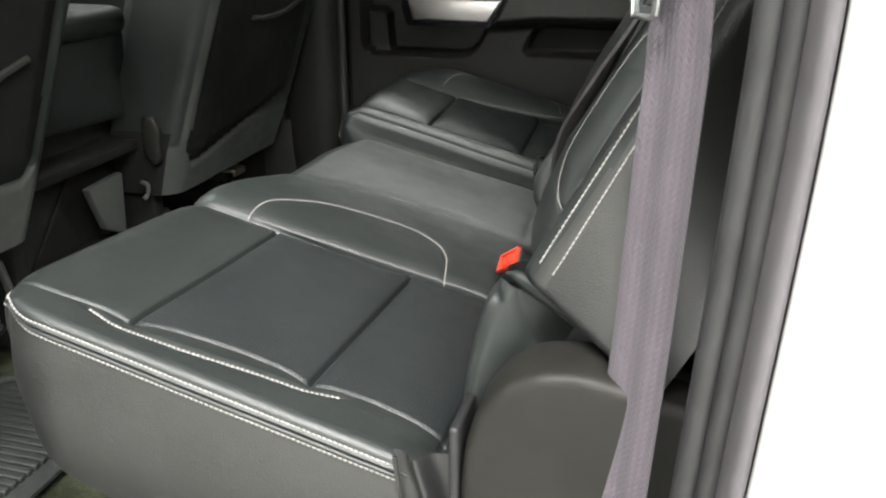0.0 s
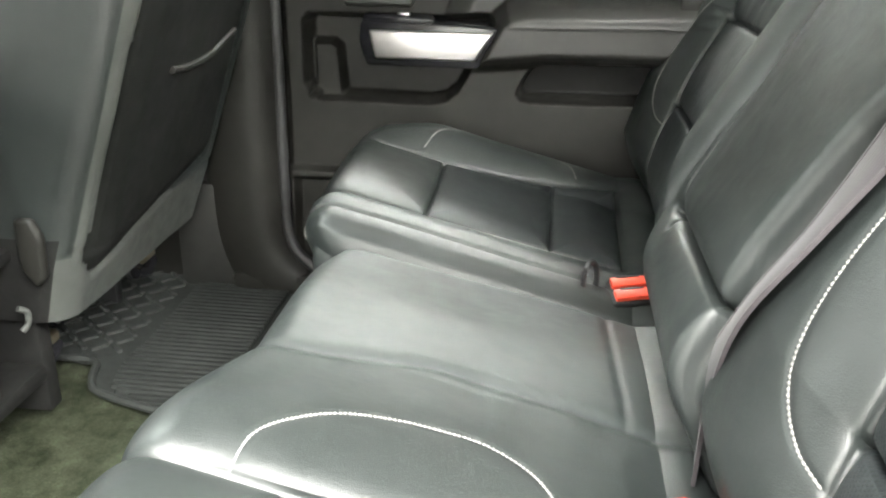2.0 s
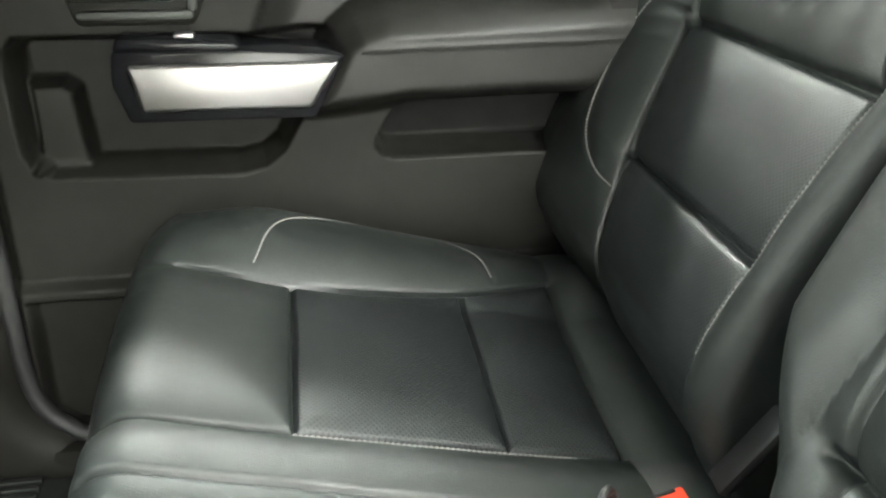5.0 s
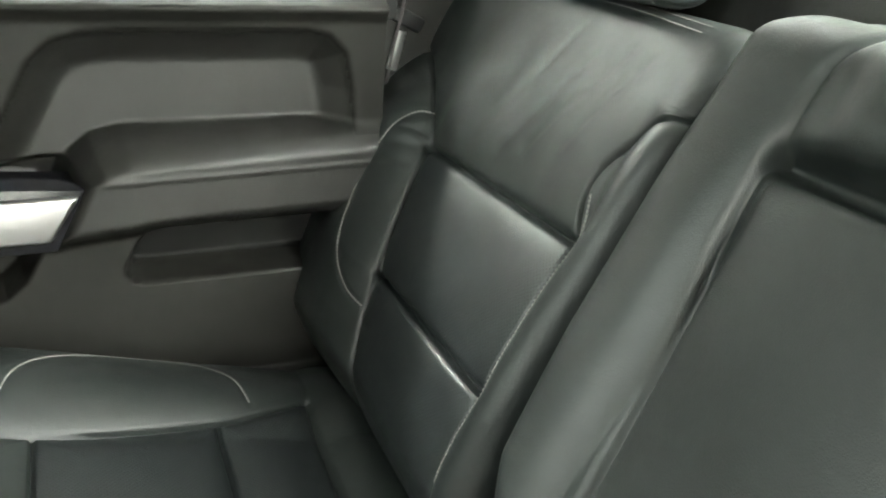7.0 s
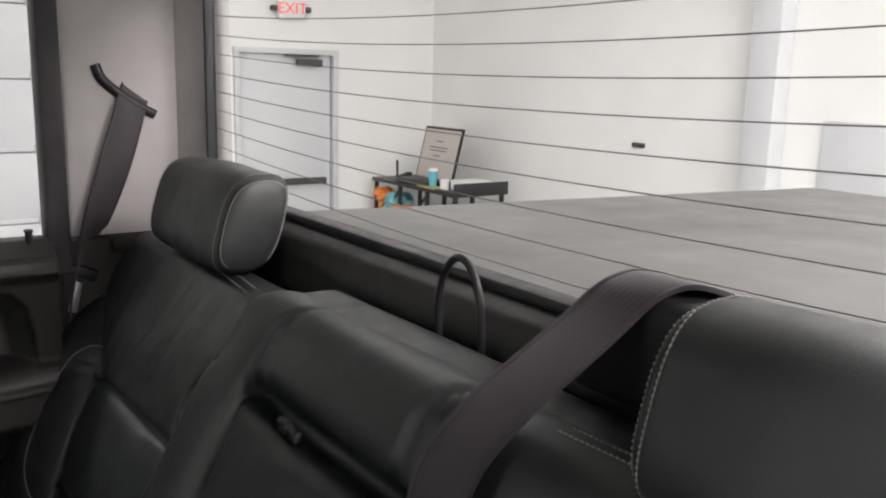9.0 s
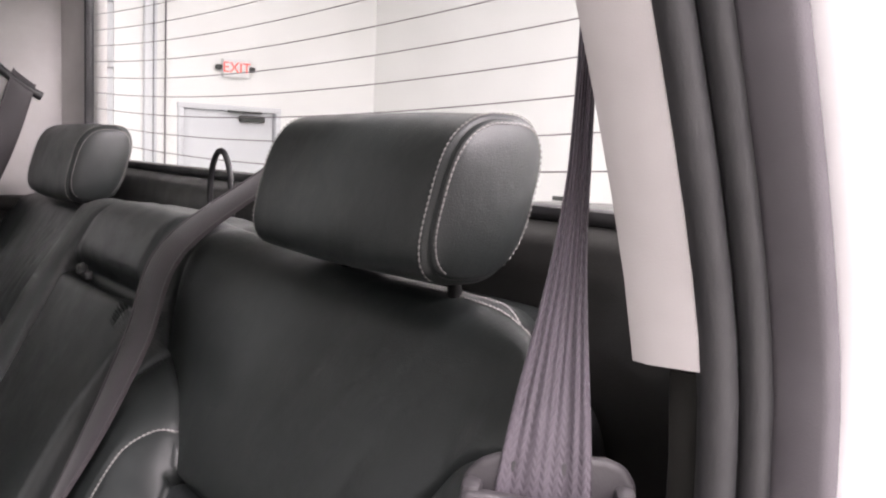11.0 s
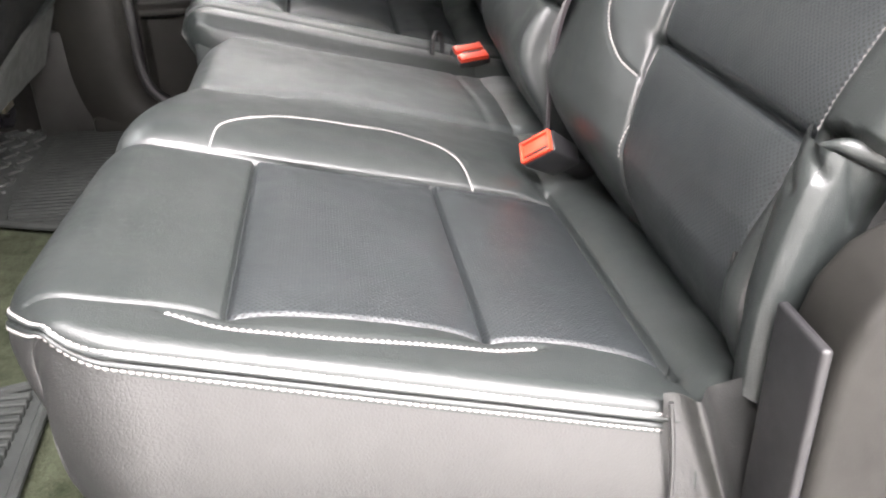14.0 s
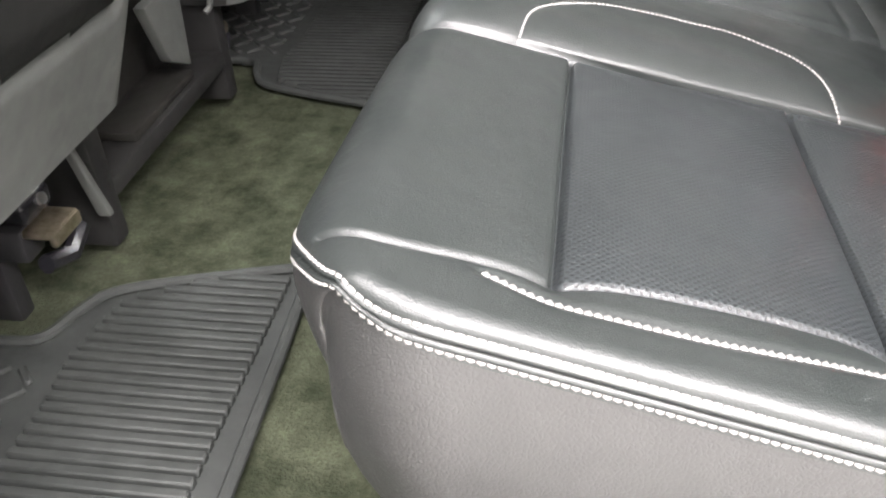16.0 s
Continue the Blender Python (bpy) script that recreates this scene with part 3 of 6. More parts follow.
def narrow_disp(U, V):
    d = seam_relief(U, V, N_SEAMS, 0.0055, 0.0026, 0.013, 0.020)
    d -= (0.006 * np.exp(-((V - 0.272) / 0.0035) ** 2) + 0.004 * np.exp(-((V - 0.232) / 0.004) ** 2)) * (U > N_X0)
    d += 0.004 * np.sin(np.pi * np.clip((V - 0.272) / 0.07, 0, 1)) * (U > N_X0)
    d -= 0.0015 * np.exp(-(near_line(U, V, curve_pts(N_ARC)) / 0.004) ** 2)
    return d + 0.0016 * ripple(U, V, 24, 8)


def narrow_zone(U, V):
    z = np.zeros(U.shape, int)
    a, b = np.interp(U, *N_COLS[0]), np.interp(U, *N_COLS[1])
    seat = (V > a) & (V < b)
    z[seat & (U < -0.107)] = 1
    z[seat & (U >= -0.107) & (U < 0.091)] = 2
    z[seat & (U >= 0.091) & (U < 0.21)] = 3
    z[V >= b] = 4
    z[U >= 0.21] = 5
    return z


n_skin = Skin(n_base, narrow_disp)
narrow_seat = thing("rear_seat", (0.05, 0.5, 0.15), "black leather single rear seat with white stitching", "rear seat", "rear seats")
bench2 = part("cushion", rbox((0.03, 0.50, 0.20), (0.40, 0.48, 0.10), 0.02), BLACK, narrow_seat, "black moulded cushion pan under the padding")
n_skin.build(lines_for(N_X0, 0.345, 0.0036, 0.055, 0.16), lines_for(N_Y0, N_Y1, 0.0036, 0.05, 0.12, 0.05, 0.12), narrow_zone, {
    0: ("inner_roll", LEATHER, ""), 1: ("front_panel", LEATHER, ""), 2: ("centre_panel", PERFO, "perforated black leather panel"),
    3: ("rear_panel", PERFO, "perforated black leather panel"), 4: ("outer_bolster", LEATHER, ""), 5: ("rear_roll", LEATHER, "")}, bench2,
    rows=(-0.107, 0.091, 0.21), columns=N_COLS + (([-0.4, 0.4], [0.272, 0.272]),))
n_skin.sew("stitching", N_ARC, bench2, 0.0050, 0.0046, 0.0021)
n_skin.sew("edge_stitching", [(N_X0 - 0.030, v) for v in np.linspace(0.235, 0.74, 40)], bench2, 0.0052, 0.0047, 0.0026, smooth=6)
n_skin.sew("stitching", [(-0.11, 0.340), (0.0, 0.344), (0.16, 0.352)], bench2)

# ---- backrests: U runs up the slope, V across the cab ----
B_O, B_U, B_N = np.array((0.1906, 0, 0.29)), np.array((0.495, 0, 0.869)), np.array((-0.869, 0, 0.495))


def back_base(h1, y0, y1, r0, r1, rt, corners, offset, side, deep=0.11, flat=0.0):
    def base(U, V):
        pt, dt, ft = edge(h1 - U, rt, deep)
        y0h = y0(U)
        pa, da, fa = edge(V - y0h, r0, deep)
        y1h = y1(U)
        pb, db, fb = edge(y1h - V, r1, deep)
        low = V < (y0h + y1h) / 2
        corner = np.where(low, corners[0], corners[1])
        py = np.where(low, pa, pb)
        a, b = np.clip((corner - pt) / corner, 0, 1), np.clip((corner - py) / corner, 0, 1)
        h = h1 - np.where(a > 0, corner - corner * a * np.sqrt(1 - b * b / 2), pt)
        qy = np.where(b > 0, corner - corner * b * np.sqrt(1 - a * a / 2), py)
        y = np.where(low, y0h + qy, y1h - qy)
        f = np.maximum(np.maximum(ft, fa), fb)
        n = offset(h, y) - np.sqrt(dt ** 2 + da ** 2 + db ** 2) - deep * f
        y = y + side * np.maximum(fa, 0) * low * (1.7 - 3.3 * step((0.50 - h) / 0.25))
        up = flat * (0.495 * deep * ft - 0.03 * step((ft - 0.4) / 0.6))
        return B_O + h[..., None] * B_U + y[..., None] * np.array((0, 1, 0)) + n[..., None] * B_N + up[..., None] * np.array((0, 0, 1))
    return base


def lumbar(h):
    """The lower back stands more upright than the upper."""
    return np.interp(h, [0.0, 0.02, 0.035, 0.05, 0.065, 0.08, 0.095, 0.11, 0.15, 0.22], [-0.16, -0.13, -0.105, -0.08, -0.06, -0.042, -0.029, -0.020, -0.010, 0.0])


def bulge(y, a, b):
    k = np.clip((y - a) / (b - a), 0, 1)
    return np.sin(np.pi * k) ** 0.8


SHIFT = 1.055
LEAN_BACK = Euler((0, radians(29.7), 0)).to_matrix().to_4x4()
def seat_offset(h, y):
    """Shape of one backrest, in the near seat's places."""
    inner = np.interp(h, [0.0, 0.112, 0.22, 0.39, 0.432, 0.469, 0.507, 0.6], [-0.44, -0.428, -0.392, -0.335, -0.299, -0.252, -0.17, -0.13])
    o = lumbar(h) + 0.034 * bulge(y, inner, -0.125 + 0 * y) * step((h - 0.02) / 0.1) * step((0.53 - h) / 0.14)
    o = o + 0.016 * step((-0.69 - y) / 0.04) * step((0.60 - h) / 0.1)
    return o - 0.5 * np.maximum(0, h - 0.52) ** 2


S_SEAMS = [
    curve_pts([(0.0, -0.44), (0.112, -0.428), (0.22, -0.392), (0.39, -0.335), (0.432, -0.305), (0.469, -0.258), (0.507, -0.18), (0.53, -0.10)]),
    curve_pts([(0.10, -0.70), (0.205, -0.695), (0.329, -0.696), (0.40, -0.690), (0.449, -0.672), (0.489, -0.683), (0.536, -0.725), (0.55, -0.77)]),
    [(0.2215, -0.392), (0.2255, -0.692)],
    [(0.392, -0.335), (0.400, -0.690)],
]
S_CREASES = [[(0.585, -0.655), (0.47, -0.600)], [(0.590, -0.620), (0.45, -0.545)], [(0.575, -0.575), (0.44, -0.500)], [(0.600, -0.52), (0.47, -0.46)],
             [(0.405, -0.318), (0.395, -0.290)], [(0.385, -0.322), (0.368, -0.286)], [(0.36, -0.330), (0.345, -0.295)]]
S_COLS = column(S_SEAMS[0]), column(S_SEAMS[1])
S_ARC = [(0.432, -0.303), (0.418, -0.287), (0.375, -0.275), (0.31, -0.280), (0.25, -0.298), (0.207, -0.328), (0.184, -0.366), (0.178, -0.402)]
S_STRAIGHT = [(0.449, -0.683), (0.400, -0.703), (0.329, -0.710), (0.233, -0.710), (0.13, -0.713)]


def seat_disp(U, V, worn=1.0):
    d = seam_relief(U, V, S_SEAMS[:2], 0.0050, 0.0028, 0.005, 0.016)
    d += seam_relief(U, V, S_SEAMS[2:], 0.0100, 0.0045, 0.011, 0.022)
    d -= 0.0015 * np.exp(-(near_line(U, V, curve_pts(S_ARC)) / 0.004) ** 2)
    d += 0.0016 * ripple(U, V, 20, 12)
    for c in S_CREASES:
        d -= worn * 0.0020 * np.exp(-(near_line(U, V, c) / 0.005) ** 2)
    d += worn * 0.0035 * ripple(U * 0.25, V, 70, 14) * step((U - 0.38) / 0.06) * step((0.62 - U) / 0.1)
    return d


def seat_zone(U, V):
    z = np.zeros(U.shape, int)
    a, b = np.interp(U, *S_COLS[0]), np.interp(U, *S_COLS[1])
    seat = (V < a) & (V > b)
    z[seat & (U < 0.222)] = 1
    z[seat & (U >= 0.222) & (U < 0.396)] = 2
    z[(seat & (U >= 0.396)) | (U > 0.545)] = 3
    z[(V >= a) & (U < 0.545)] = 4
    return z


SEAT_PARTS = {0: ("outer_bolster", LEATHER, ""), 1: ("lower_panel", PERFO, "perforated black leather panel"),
              2: ("centre_panel", PERFO, "perforated black leather panel"), 3: ("upper_panel", LEATHER, ""), 4: ("inner_bolster", LEATHER, ""),
              5: ("side_panel", VINYL, "smooth charcoal vinyl side")}


def headrest(parent, yc, zc, xc=0.535, width=0.330, tall=0.071):
    """A broad low headrest with sewn end caps on two posts."""
    c = np.array((xc, yc, zc))
    cap = width / 2 - 0.014

    def base(U, V):
        k = np.clip(np.abs(V) / (width / 2), 0, 1)
        shrink = np.sqrt(np.maximum(1 - k ** 28, 0)) * (1 - 0.05 * k ** 2)
        cu, su = np.cos(U), np.sin(U)
        e = 0.62 + 0.10 * k ** 6
        ex = np.sign(cu) * np.abs(cu) ** e * 0.050 * shrink
        ez = np.sign(su) * np.abs(su) ** e * tall * shrink
        x = -ex + 0.28 * ez
        return np.stack([c[0] + x, c[1] + V * (1 - 0.0 * k), c[2] + ez], -1)

    def disp(U, V):
        d = np.zeros(U.shape)
        for s in (-1, 1):
            d -= 0.0035 * np.exp(-((V - s * cap) / 0.0035) ** 2) - 0.0015 * np.exp(-((V - s * cap) / 0.012) ** 2)
        k = np.clip(np.abs(V) / (width / 2), 0, 1)
        return (d + 0.0012 * ripple(U * 0.1, V, 40, 21)) * step((0.95 - k) / 0.04)

    sk = Skin(base, disp)
    us = np.linspace(-math.pi, math.pi, 97)
    vs = width / 2 * np.sin(np.linspace(-math.pi / 2, math.pi / 2, 141))
    body = sk.build(us, vs, lambda U, V: np.zeros(U.shape, int), {0: ("headrest", LEATHER, "black leather headrest")}, parent)[0]
    arc = np.linspace(-1.15, 4.0, 30)
    for s in (-1, 1):
        for o in (-0.0052, 0.0052):
            sk.sew("stitching", [(a, s * cap + o) for a in arc], body, 0.0046, 0.0041, 0.0014, smooth=3)
    for s in (-0.085, 0.085):
        part("post", tube([(0.535, yc + s, 0.79), (xc + 0.016, yc + s, 0.88)], 0.006, 10), MATTE, body, "black post")
    part("post_cover", rbox((xc + 0.020, yc, zc - tall + 0.001), (0.034, 0.18, 0.014), 0.005), MATTE, body, "black post cover")


def far_back():
    root = part("backrest", rbox((0.53, 0.60, 0.57), (0.03, 0.54, 0.56), 0.01, 2, LEAN_BACK), BLACK, narrow_seat, "black back board under the padding")
    base = back_base(0.643, lambda U: 0.302 + 0 * U, lambda U: 0.925 + 0 * U, 0.03, 0.06, 0.035, (0.05, 0.11), lambda h, y: seat_offset(h, y - SHIFT), 0.0)
    sk = Skin(base, lambda U, V: seat_disp(U, V - SHIFT))
    sk.build(lines_for(-0.05, 0.643, 0.0038, 0, 0, 0.035, 0.11), lines_for(0.302, 0.925, 0.0038, 0.03, 0.11, 0.06, 0.11),
             lambda U, V: seat_zone(U, V - SHIFT), SEAT_PARTS, root,
             rows=(0.222, 0.396, 0.545), columns=[(u, [v + SHIFT for v in p]) for u, p in S_COLS])
    sk.sew("stitching", [(u, v + SHIFT) for u, v in S_ARC], root, 0.0050, 0.0046, 0.0021)
    sk.sew("stitching", [(u, v + SHIFT) for u, v in S_STRAIGHT], root, 0.0050, 0.0046, 0.0021)
    sk.sew("stitching", [(0.12, 0.63), (0.142, 0.637)], root, smooth=3)
    for o in (0.0, 0.010):
        sk.sew("top_stitching", [(0.634 + o, 0.80), (0.632 + o, 0.66), (0.630 + o, 0.50), (0.622 + o, 0.36)], root, wide=0.0012, label="pale top stitching")
    headrest(narrow_seat, 0.567, 0.914, 0.535, 0.320)


far_back()



NM_EDGE = [(0.0, -0.205), (0.136, -0.178), (0.25, -0.168), (0.385, -0.172), (0.49, -0.196), (0.56, -0.208), (0.66, -0.212)]


def middle_from(h):
    return np.interp(h, [p[0] for p in NM_EDGE], [p[1] for p in NM_EDGE])


def wide_offset(h, y):
    w = step((y - middle_from(h) + 0.012) / 0.03)
    mid = 0.045 + lumbar(h) * step((0.14 - h) / 0.08)
    arm = 0.012 * bulge(y, -0.17 + 0 * y, 0.15 + 0 * y) * step((h - 0.18) / 0.03) * step((0.54 - h) / 0.03)
    head = 0.010 * step((h - 0.545) / 0.03) * step((0.14 - y) / 0.04) * step((y + 0.175) / 0.04)
    strip = 0.016 * bulge(y, 0.15 + 0 * y, 0.25 + 0 * y) * step((0.66 - h) / 0.20)
    lift = 0.042 * step((y + 0.50) / 0.28) * step((h - 0.46) / 0.14)
    return (seat_offset(h, y) + lift) * (1 - w) + (mid + arm + head + strip) * w


M_SEAMS = [
    curve_pts([(0.16, 0.105), (0.21, 0.122), (0.33, 0.137), (0.50, 0.158), (0.56, 0.160), (0.615, 0.160), (0.66, 0.140)]),
    [(0.538, 0.150), (0.538, -0.155)],
    [(0.178, 0.127), (0.184, -0.17)],
]
M_COL = [0.0, 0.10] + column(M_SEAMS[0])[0], [0.080, 0.092] + column(M_SEAMS[0])[1]
M_NEAR = curve_pts([(0.50, -0.143), (0.568, -0.147), (0.611, -0.147), (0.643, -0.157), (0.665, -0.182)])



def wide_back_disp(U, V):
    w = step((V - middle_from(U) + 0.02) / 0.02)
    m = seam_relief(U, V, M_SEAMS[:1], 0.006, 0.005, 0.006, 0.02) * (0.6 + 0.4 * step((0.58 - U) / 0.06)) + seam_relief(U, V, M_SEAMS[2:], 0.011, 0.0045, 0.012, 0.02)
    m -= 0.034 * np.exp(-(near_line(U, V, M_SEAMS[1]) / 0.011) ** 2)
    m -= 0.005 * np.exp(-(near_line(U, V, M_NEAR) / 0.0035) ** 2)
    m += 0.0014 * ripple(U, V, 18, 31)
    d = seat_disp(U, V, 0.3) * (1 - w) + m * w
    d += 0.006 * ripple(U, V * 0.5, 38, 88) * step((-0.675 - V) / 0.03) * step((0.27 - U) / 0.06)
    return d - 0.014 * np.exp(-(near_line(U, V, NM_EDGE) / 0.009) ** 2) * (0.2 + 0.8 * step((0.62 - U) / 0.08))


def wide_back_zone(U, V):
    z = seat_zone(U, V)
    mid = V > middle_from(U)
    left = V > np.interp(U, [p[0] for p in M_SEAMS[0]], [p[1] for p in M_SEAMS[0]])
    z[mid] = 6
    z[mid & (U >= 0.181) & (U < 0.538)] = 7
    z[mid & (U >= 0.538)] = 8
    z[mid & left] = 9
    z[V < near_edge(U) + 0.0] = 5
    return z


def near_edge(U):
    return -0.728 - 0.055 * step((U - 0.240) / 0.012) + 0.10 * np.clip((U - 0.52) / 0.13, 0, 1) ** 2


def middle_edge(U):
    """The far edge of the middle back draws in towards its foot."""
    return np.interp(U, [0.0, 0.09, 0.16, 0.24, 0.35, 0.50, 0.65], [0.115, 0.125, 0.165, 0.225, 0.245, 0.255, 0.260])


wb = part("backrest", rbox((0.53, -0.25, 0.57), (0.03, 0.94, 0.56), 0.01, 2, LEAN_BACK), BLACK, wide_seat, "black back board under the padding")
wb_base = back_base(0.652, near_edge, middle_edge, 0.016, 0.025, 0.045, (0.05, 0.05), wide_offset, 0.030, flat=1.0)
wb_skin = Skin(wb_base, wide_back_disp)
parts60 = dict(SEAT_PARTS)
parts60.update({6: ("middle_lower", LEATHER, ""), 7: ("armrest", LEATHER, "folded-up leather armrest"), 8: ("middle_head_roll", LEATHER, ""), 9: ("middle_side_roll", LEATHER, "")})
wb_skin.build(lines_for(-0.05, 0.652, 0.0038, 0, 0, 0.04, 0.11), lines_for(-0.783, 0.262, 0.0038, 0.016, 0.11, 0.025, 0.11), wide_back_zone, parts60, wb, rows=(0.181, 0.222, 0.396, 0.538, 0.5455), columns=S_COLS + (M_COL, (list(np.linspace(0, 0.65, 14)), [float(middle_edge(u)) - 0.012 for u in np.linspace(0, 0.65, 14)])))
wb_skin.sew("stitching", S_ARC, wb, 0.0050, 0.0046, 0.0021)
wb_skin.sew("stitching", S_STRAIGHT[:3] + [(0.262, -0.709), (0.232, -0.716)], wb, 0.0050, 0.0047, 0.0015)
wb_skin.sew("stitching", [(0.10, -0.425), (0.135, -0.42)], wb, smooth=3)
for o in (0.0, 0.0105):
    wb_skin.sew("edge_stitching", [(h, -0.770 - o - 0.012 * (0.56 - h) / 0.33) for h in np.linspace(0.268, 0.56, 40)], wb, 0.0048, 0.0045, 0.0014, smooth=3)
for o in (0.0, 0.012):
    wb_skin.sew("top_stitching", [(0.628 + o, -0.72), (0.640 + o, -0.68), (0.648 + o, -0.61), (0.652 + o, -0.5), (0.653 + o, -0.40), (0.652 + o, -0.32), (0.650 + o, -0.25)], wb, wide=0.0017)
headrest(wide_seat, -0.510, 0.927, 0.508, 0.312, 0.0665)

def back_fold():
    """The foot of the backrest's side: a soft dark edge, a seam, and a flat leather side that runs back."""
    ks, sx, sz = [0.0, 0.18, 0.5, 0.8, 1.0, 1.25], [0.280, 0.267, 0.2545, 0.2495, 0.2485, 0.250], [0.506, 0.480, 0.430, 0.385, 0.352, 0.312]
    def base(U, V):
        x, z = np.interp(U, ks, sx), np.interp(U, ks, sz)
        a = np.clip(V / 0.5, 0, 1)
        b = np.clip((V - 0.5) / 0.5, 0, 1)
        inner = np.stack([0.296 - 0.012 * U, -0.712 + 0 * U, 0.505 - 0.160 * U], -1)
        bow = np.stack([x - 0.014 - 0.004 * np.sin(U * 3), -0.738 + 0 * U, z + 0.002], -1)
        seam = np.stack([x, -0.771 - 0.003 * np.sin(U * 3), z], -1)
        back = np.stack([x + 0.085, -0.744 + 0 * U, z - 0.045], -1)
        front = (1 - a)[..., None] ** 2 * inner + (2 * a * (1 - a))[..., None] * bow + (a ** 2)[..., None] * seam
        pts = np.where((V <= 0.5)[..., None], front, seam + b[..., None] * (back - seam))
        pts[..., 1] -= 0.005 * np.sin(np.pi * np.clip(b * 1.6, 0, 1)) ** 0.7 * (V > 0.5) - 0.004 * np.exp(-((V - 0.5) / 0.03) ** 2)
        return pts
    def creases(U, V):
        d = 0.0012 * ripple(U, V, 14, 41)
        for line, depth in (([(0.02, 0.30), (0.10, 0.50)], 0.004), ([(0.10, 0.12), (0.20, 0.36)], 0.003), ([(0.0, 0.58), (0.22, 0.74)], 0.003)):
            d -= depth * np.exp(-(near_line(U, V, line) / 0.03) ** 2)
        return d
    Skin(base, creases).build(np.linspace(0, 1.25, 64), np.linspace(0, 1, 61), lambda U, V: (V > 0.5).astype(int),
                              {0: ("side_fold", LEATHER, "soft leather fold below the side panel"), 1: ("side_fold", LEATHER, "smooth leather side below the panel")}, wb)


def side_roll():
    """The rolled lower edge of the side panel, thickening to the back."""
    line = curve_pts([(0.279, -0.752, 0.505), (0.294, -0.762, 0.506), (0.322, -0.772, 0.496), (0.358, -0.784, 0.480), (0.40, -0.792, 0.460), (0.44, -0.794, 0.440)], 6)
    d = np.gradient(line, axis=0)
    d /= np.linalg.norm(d, axis=1, keepdims=True)
    verts, faces, n = [], [], 14
    for k, (p, t) in enumerate(zip(line, d)):
        r = np.interp(k / (len(line) - 1), [0, 0.15, 0.4, 1], [0.002, 0.005, 0.0075, 0.009])
        u = np.cross(t, (0, 0, 1))
        u /= np.linalg.norm(u)
        w = np.cross(u, t)
        verts += [tuple(p + r * (u * math.cos(q) + w * 1.15 * math.sin(q))) for q in np.linspace(0, 2 * math.pi, n, endpoint=False)]
        if k:
            o = (k - 1) * n
            faces += [(o + i, o + (i + 1) % n, o + n + (i + 1) % n, o + n + i) for i in range(n)]
    part("side_roll", (verts, faces), LEATHER, wb, "rolled leather edge of the side panel", smooth=True)


back_fold()
side_roll()
part("tag_loop", moved(rbox((0, 0, 0), (0.003, 0.005, 0.024), 0.001), Matrix.Translation((0.255, -0.706, 0.390)) @ Euler((radians(-28), radians(20), 0)).to_matrix().to_4x4()), MATTE, wb, "small black tag loop")

# small release latch in the fold above the armrest
lat = thing("release_latch", (0.45, 0.046, 0.78), "small black plastic strap latch on the armrest fold", "latch")
lp = B_O + B_U * 0.536 + B_N * 0.070
part("buckle", rbox(lp + np.array((0.004, 0.024, -0.002)), (0.012, 0.019, 0.015), 0.004, 3), BLACK, lat)
part("tab", rbox(lp + np.array((0.006, 0.007, -0.007)), (0.011, 0.020, 0.013), 0.004, 3), BLACK, lat)
part("strap_end", strap([tuple(lp + np.array((0.001, 0.018 - 0.013 * k, 0.003 + 0.004 * math.sin(k * 2.6)))) for k in np.linspace(0, 1.6, 9)], [(0.5, 0.2, 0.8)] * 9, 0.006), BLACK, lat)

# carry strap loop standing behind the backrest
tp = [(0.562, -0.035 + 0.036 * math.cos(a), 0.888 + 0.062 * math.sin(a)) for a in np.linspace(0, math.pi, 17)]
tp = [(0.566, 0.001, 0.80)] + tp + [(0.566, -0.071, 0.80)]
single("pull_loop", tube(tp, 0.0042, 10), BLACK, "black cord pull loop behind the rear backrest", "loop")


# ---- seat belts ----
def single_buckle():
    """A belt buckle lying on the cushion, its hollow mouth turned up and forward."""
    root = thing("belt_buckle", (0.20, -0.29, 0.29), "black seat belt buckle with orange-red button on the seat", "buckle", "seat belt buckles")
    ax = Vector((0.773, 0.349, -0.531)).normalized()
    ay = Vector((-0.632, 0.506, -0.587))
    ay = (ay - ax * ay.dot(ax)).normalized()
    m = Matrix((ax, ay, ax.cross(ay))).transposed().to_4x4()
    m.translation = (0.196, -0.306, 0.335)
    shell = rbox((0.030, 0, 0), (0.054, 0.049, 0.0300), 0.0035, 3)
    taper = [(x, y * (1 - 3.2 * max(0, x - 0.01)), z * (1 - 3.0 * max(0, x - 0.01))) for x, y, z in shell[0]]
    part("housing", moved(cat((taper, shell[1]), rbox((0.078, 0, -0.002), (0.05, 0.026, 0.011), 0.003)), m), BLACK, root)
    part("button_frame", moved(cat(rbox((0.0005, 0, 0.0122), (0.007, 0.045, 0.0030), 0.001), rbox((0.0005, 0, -0.0122), (0.007, 0.045, 0.0030), 0.001),
                                   rbox((0.0005, 0.0208, 0), (0.007, 0.0034, 0.0220), 0.001), rbox((0.0005, -0.0208, 0), (0.007, 0.0034, 0.0220), 0.001)), m), RED, root, "orange-red mouth frame")
    part("button", moved(rbox((0.0025, 0, 0.0028), (0.004, 0.0380, 0.0150), 0.001), m), RED, root, "orange-red release button")
    part("slot", moved(rbox((0.0025, -0.006, -0.0076), (0.005, 0.025, 0.0052), 0.0008), m), BLACK, root, "black tongue slot")


single_buckle()


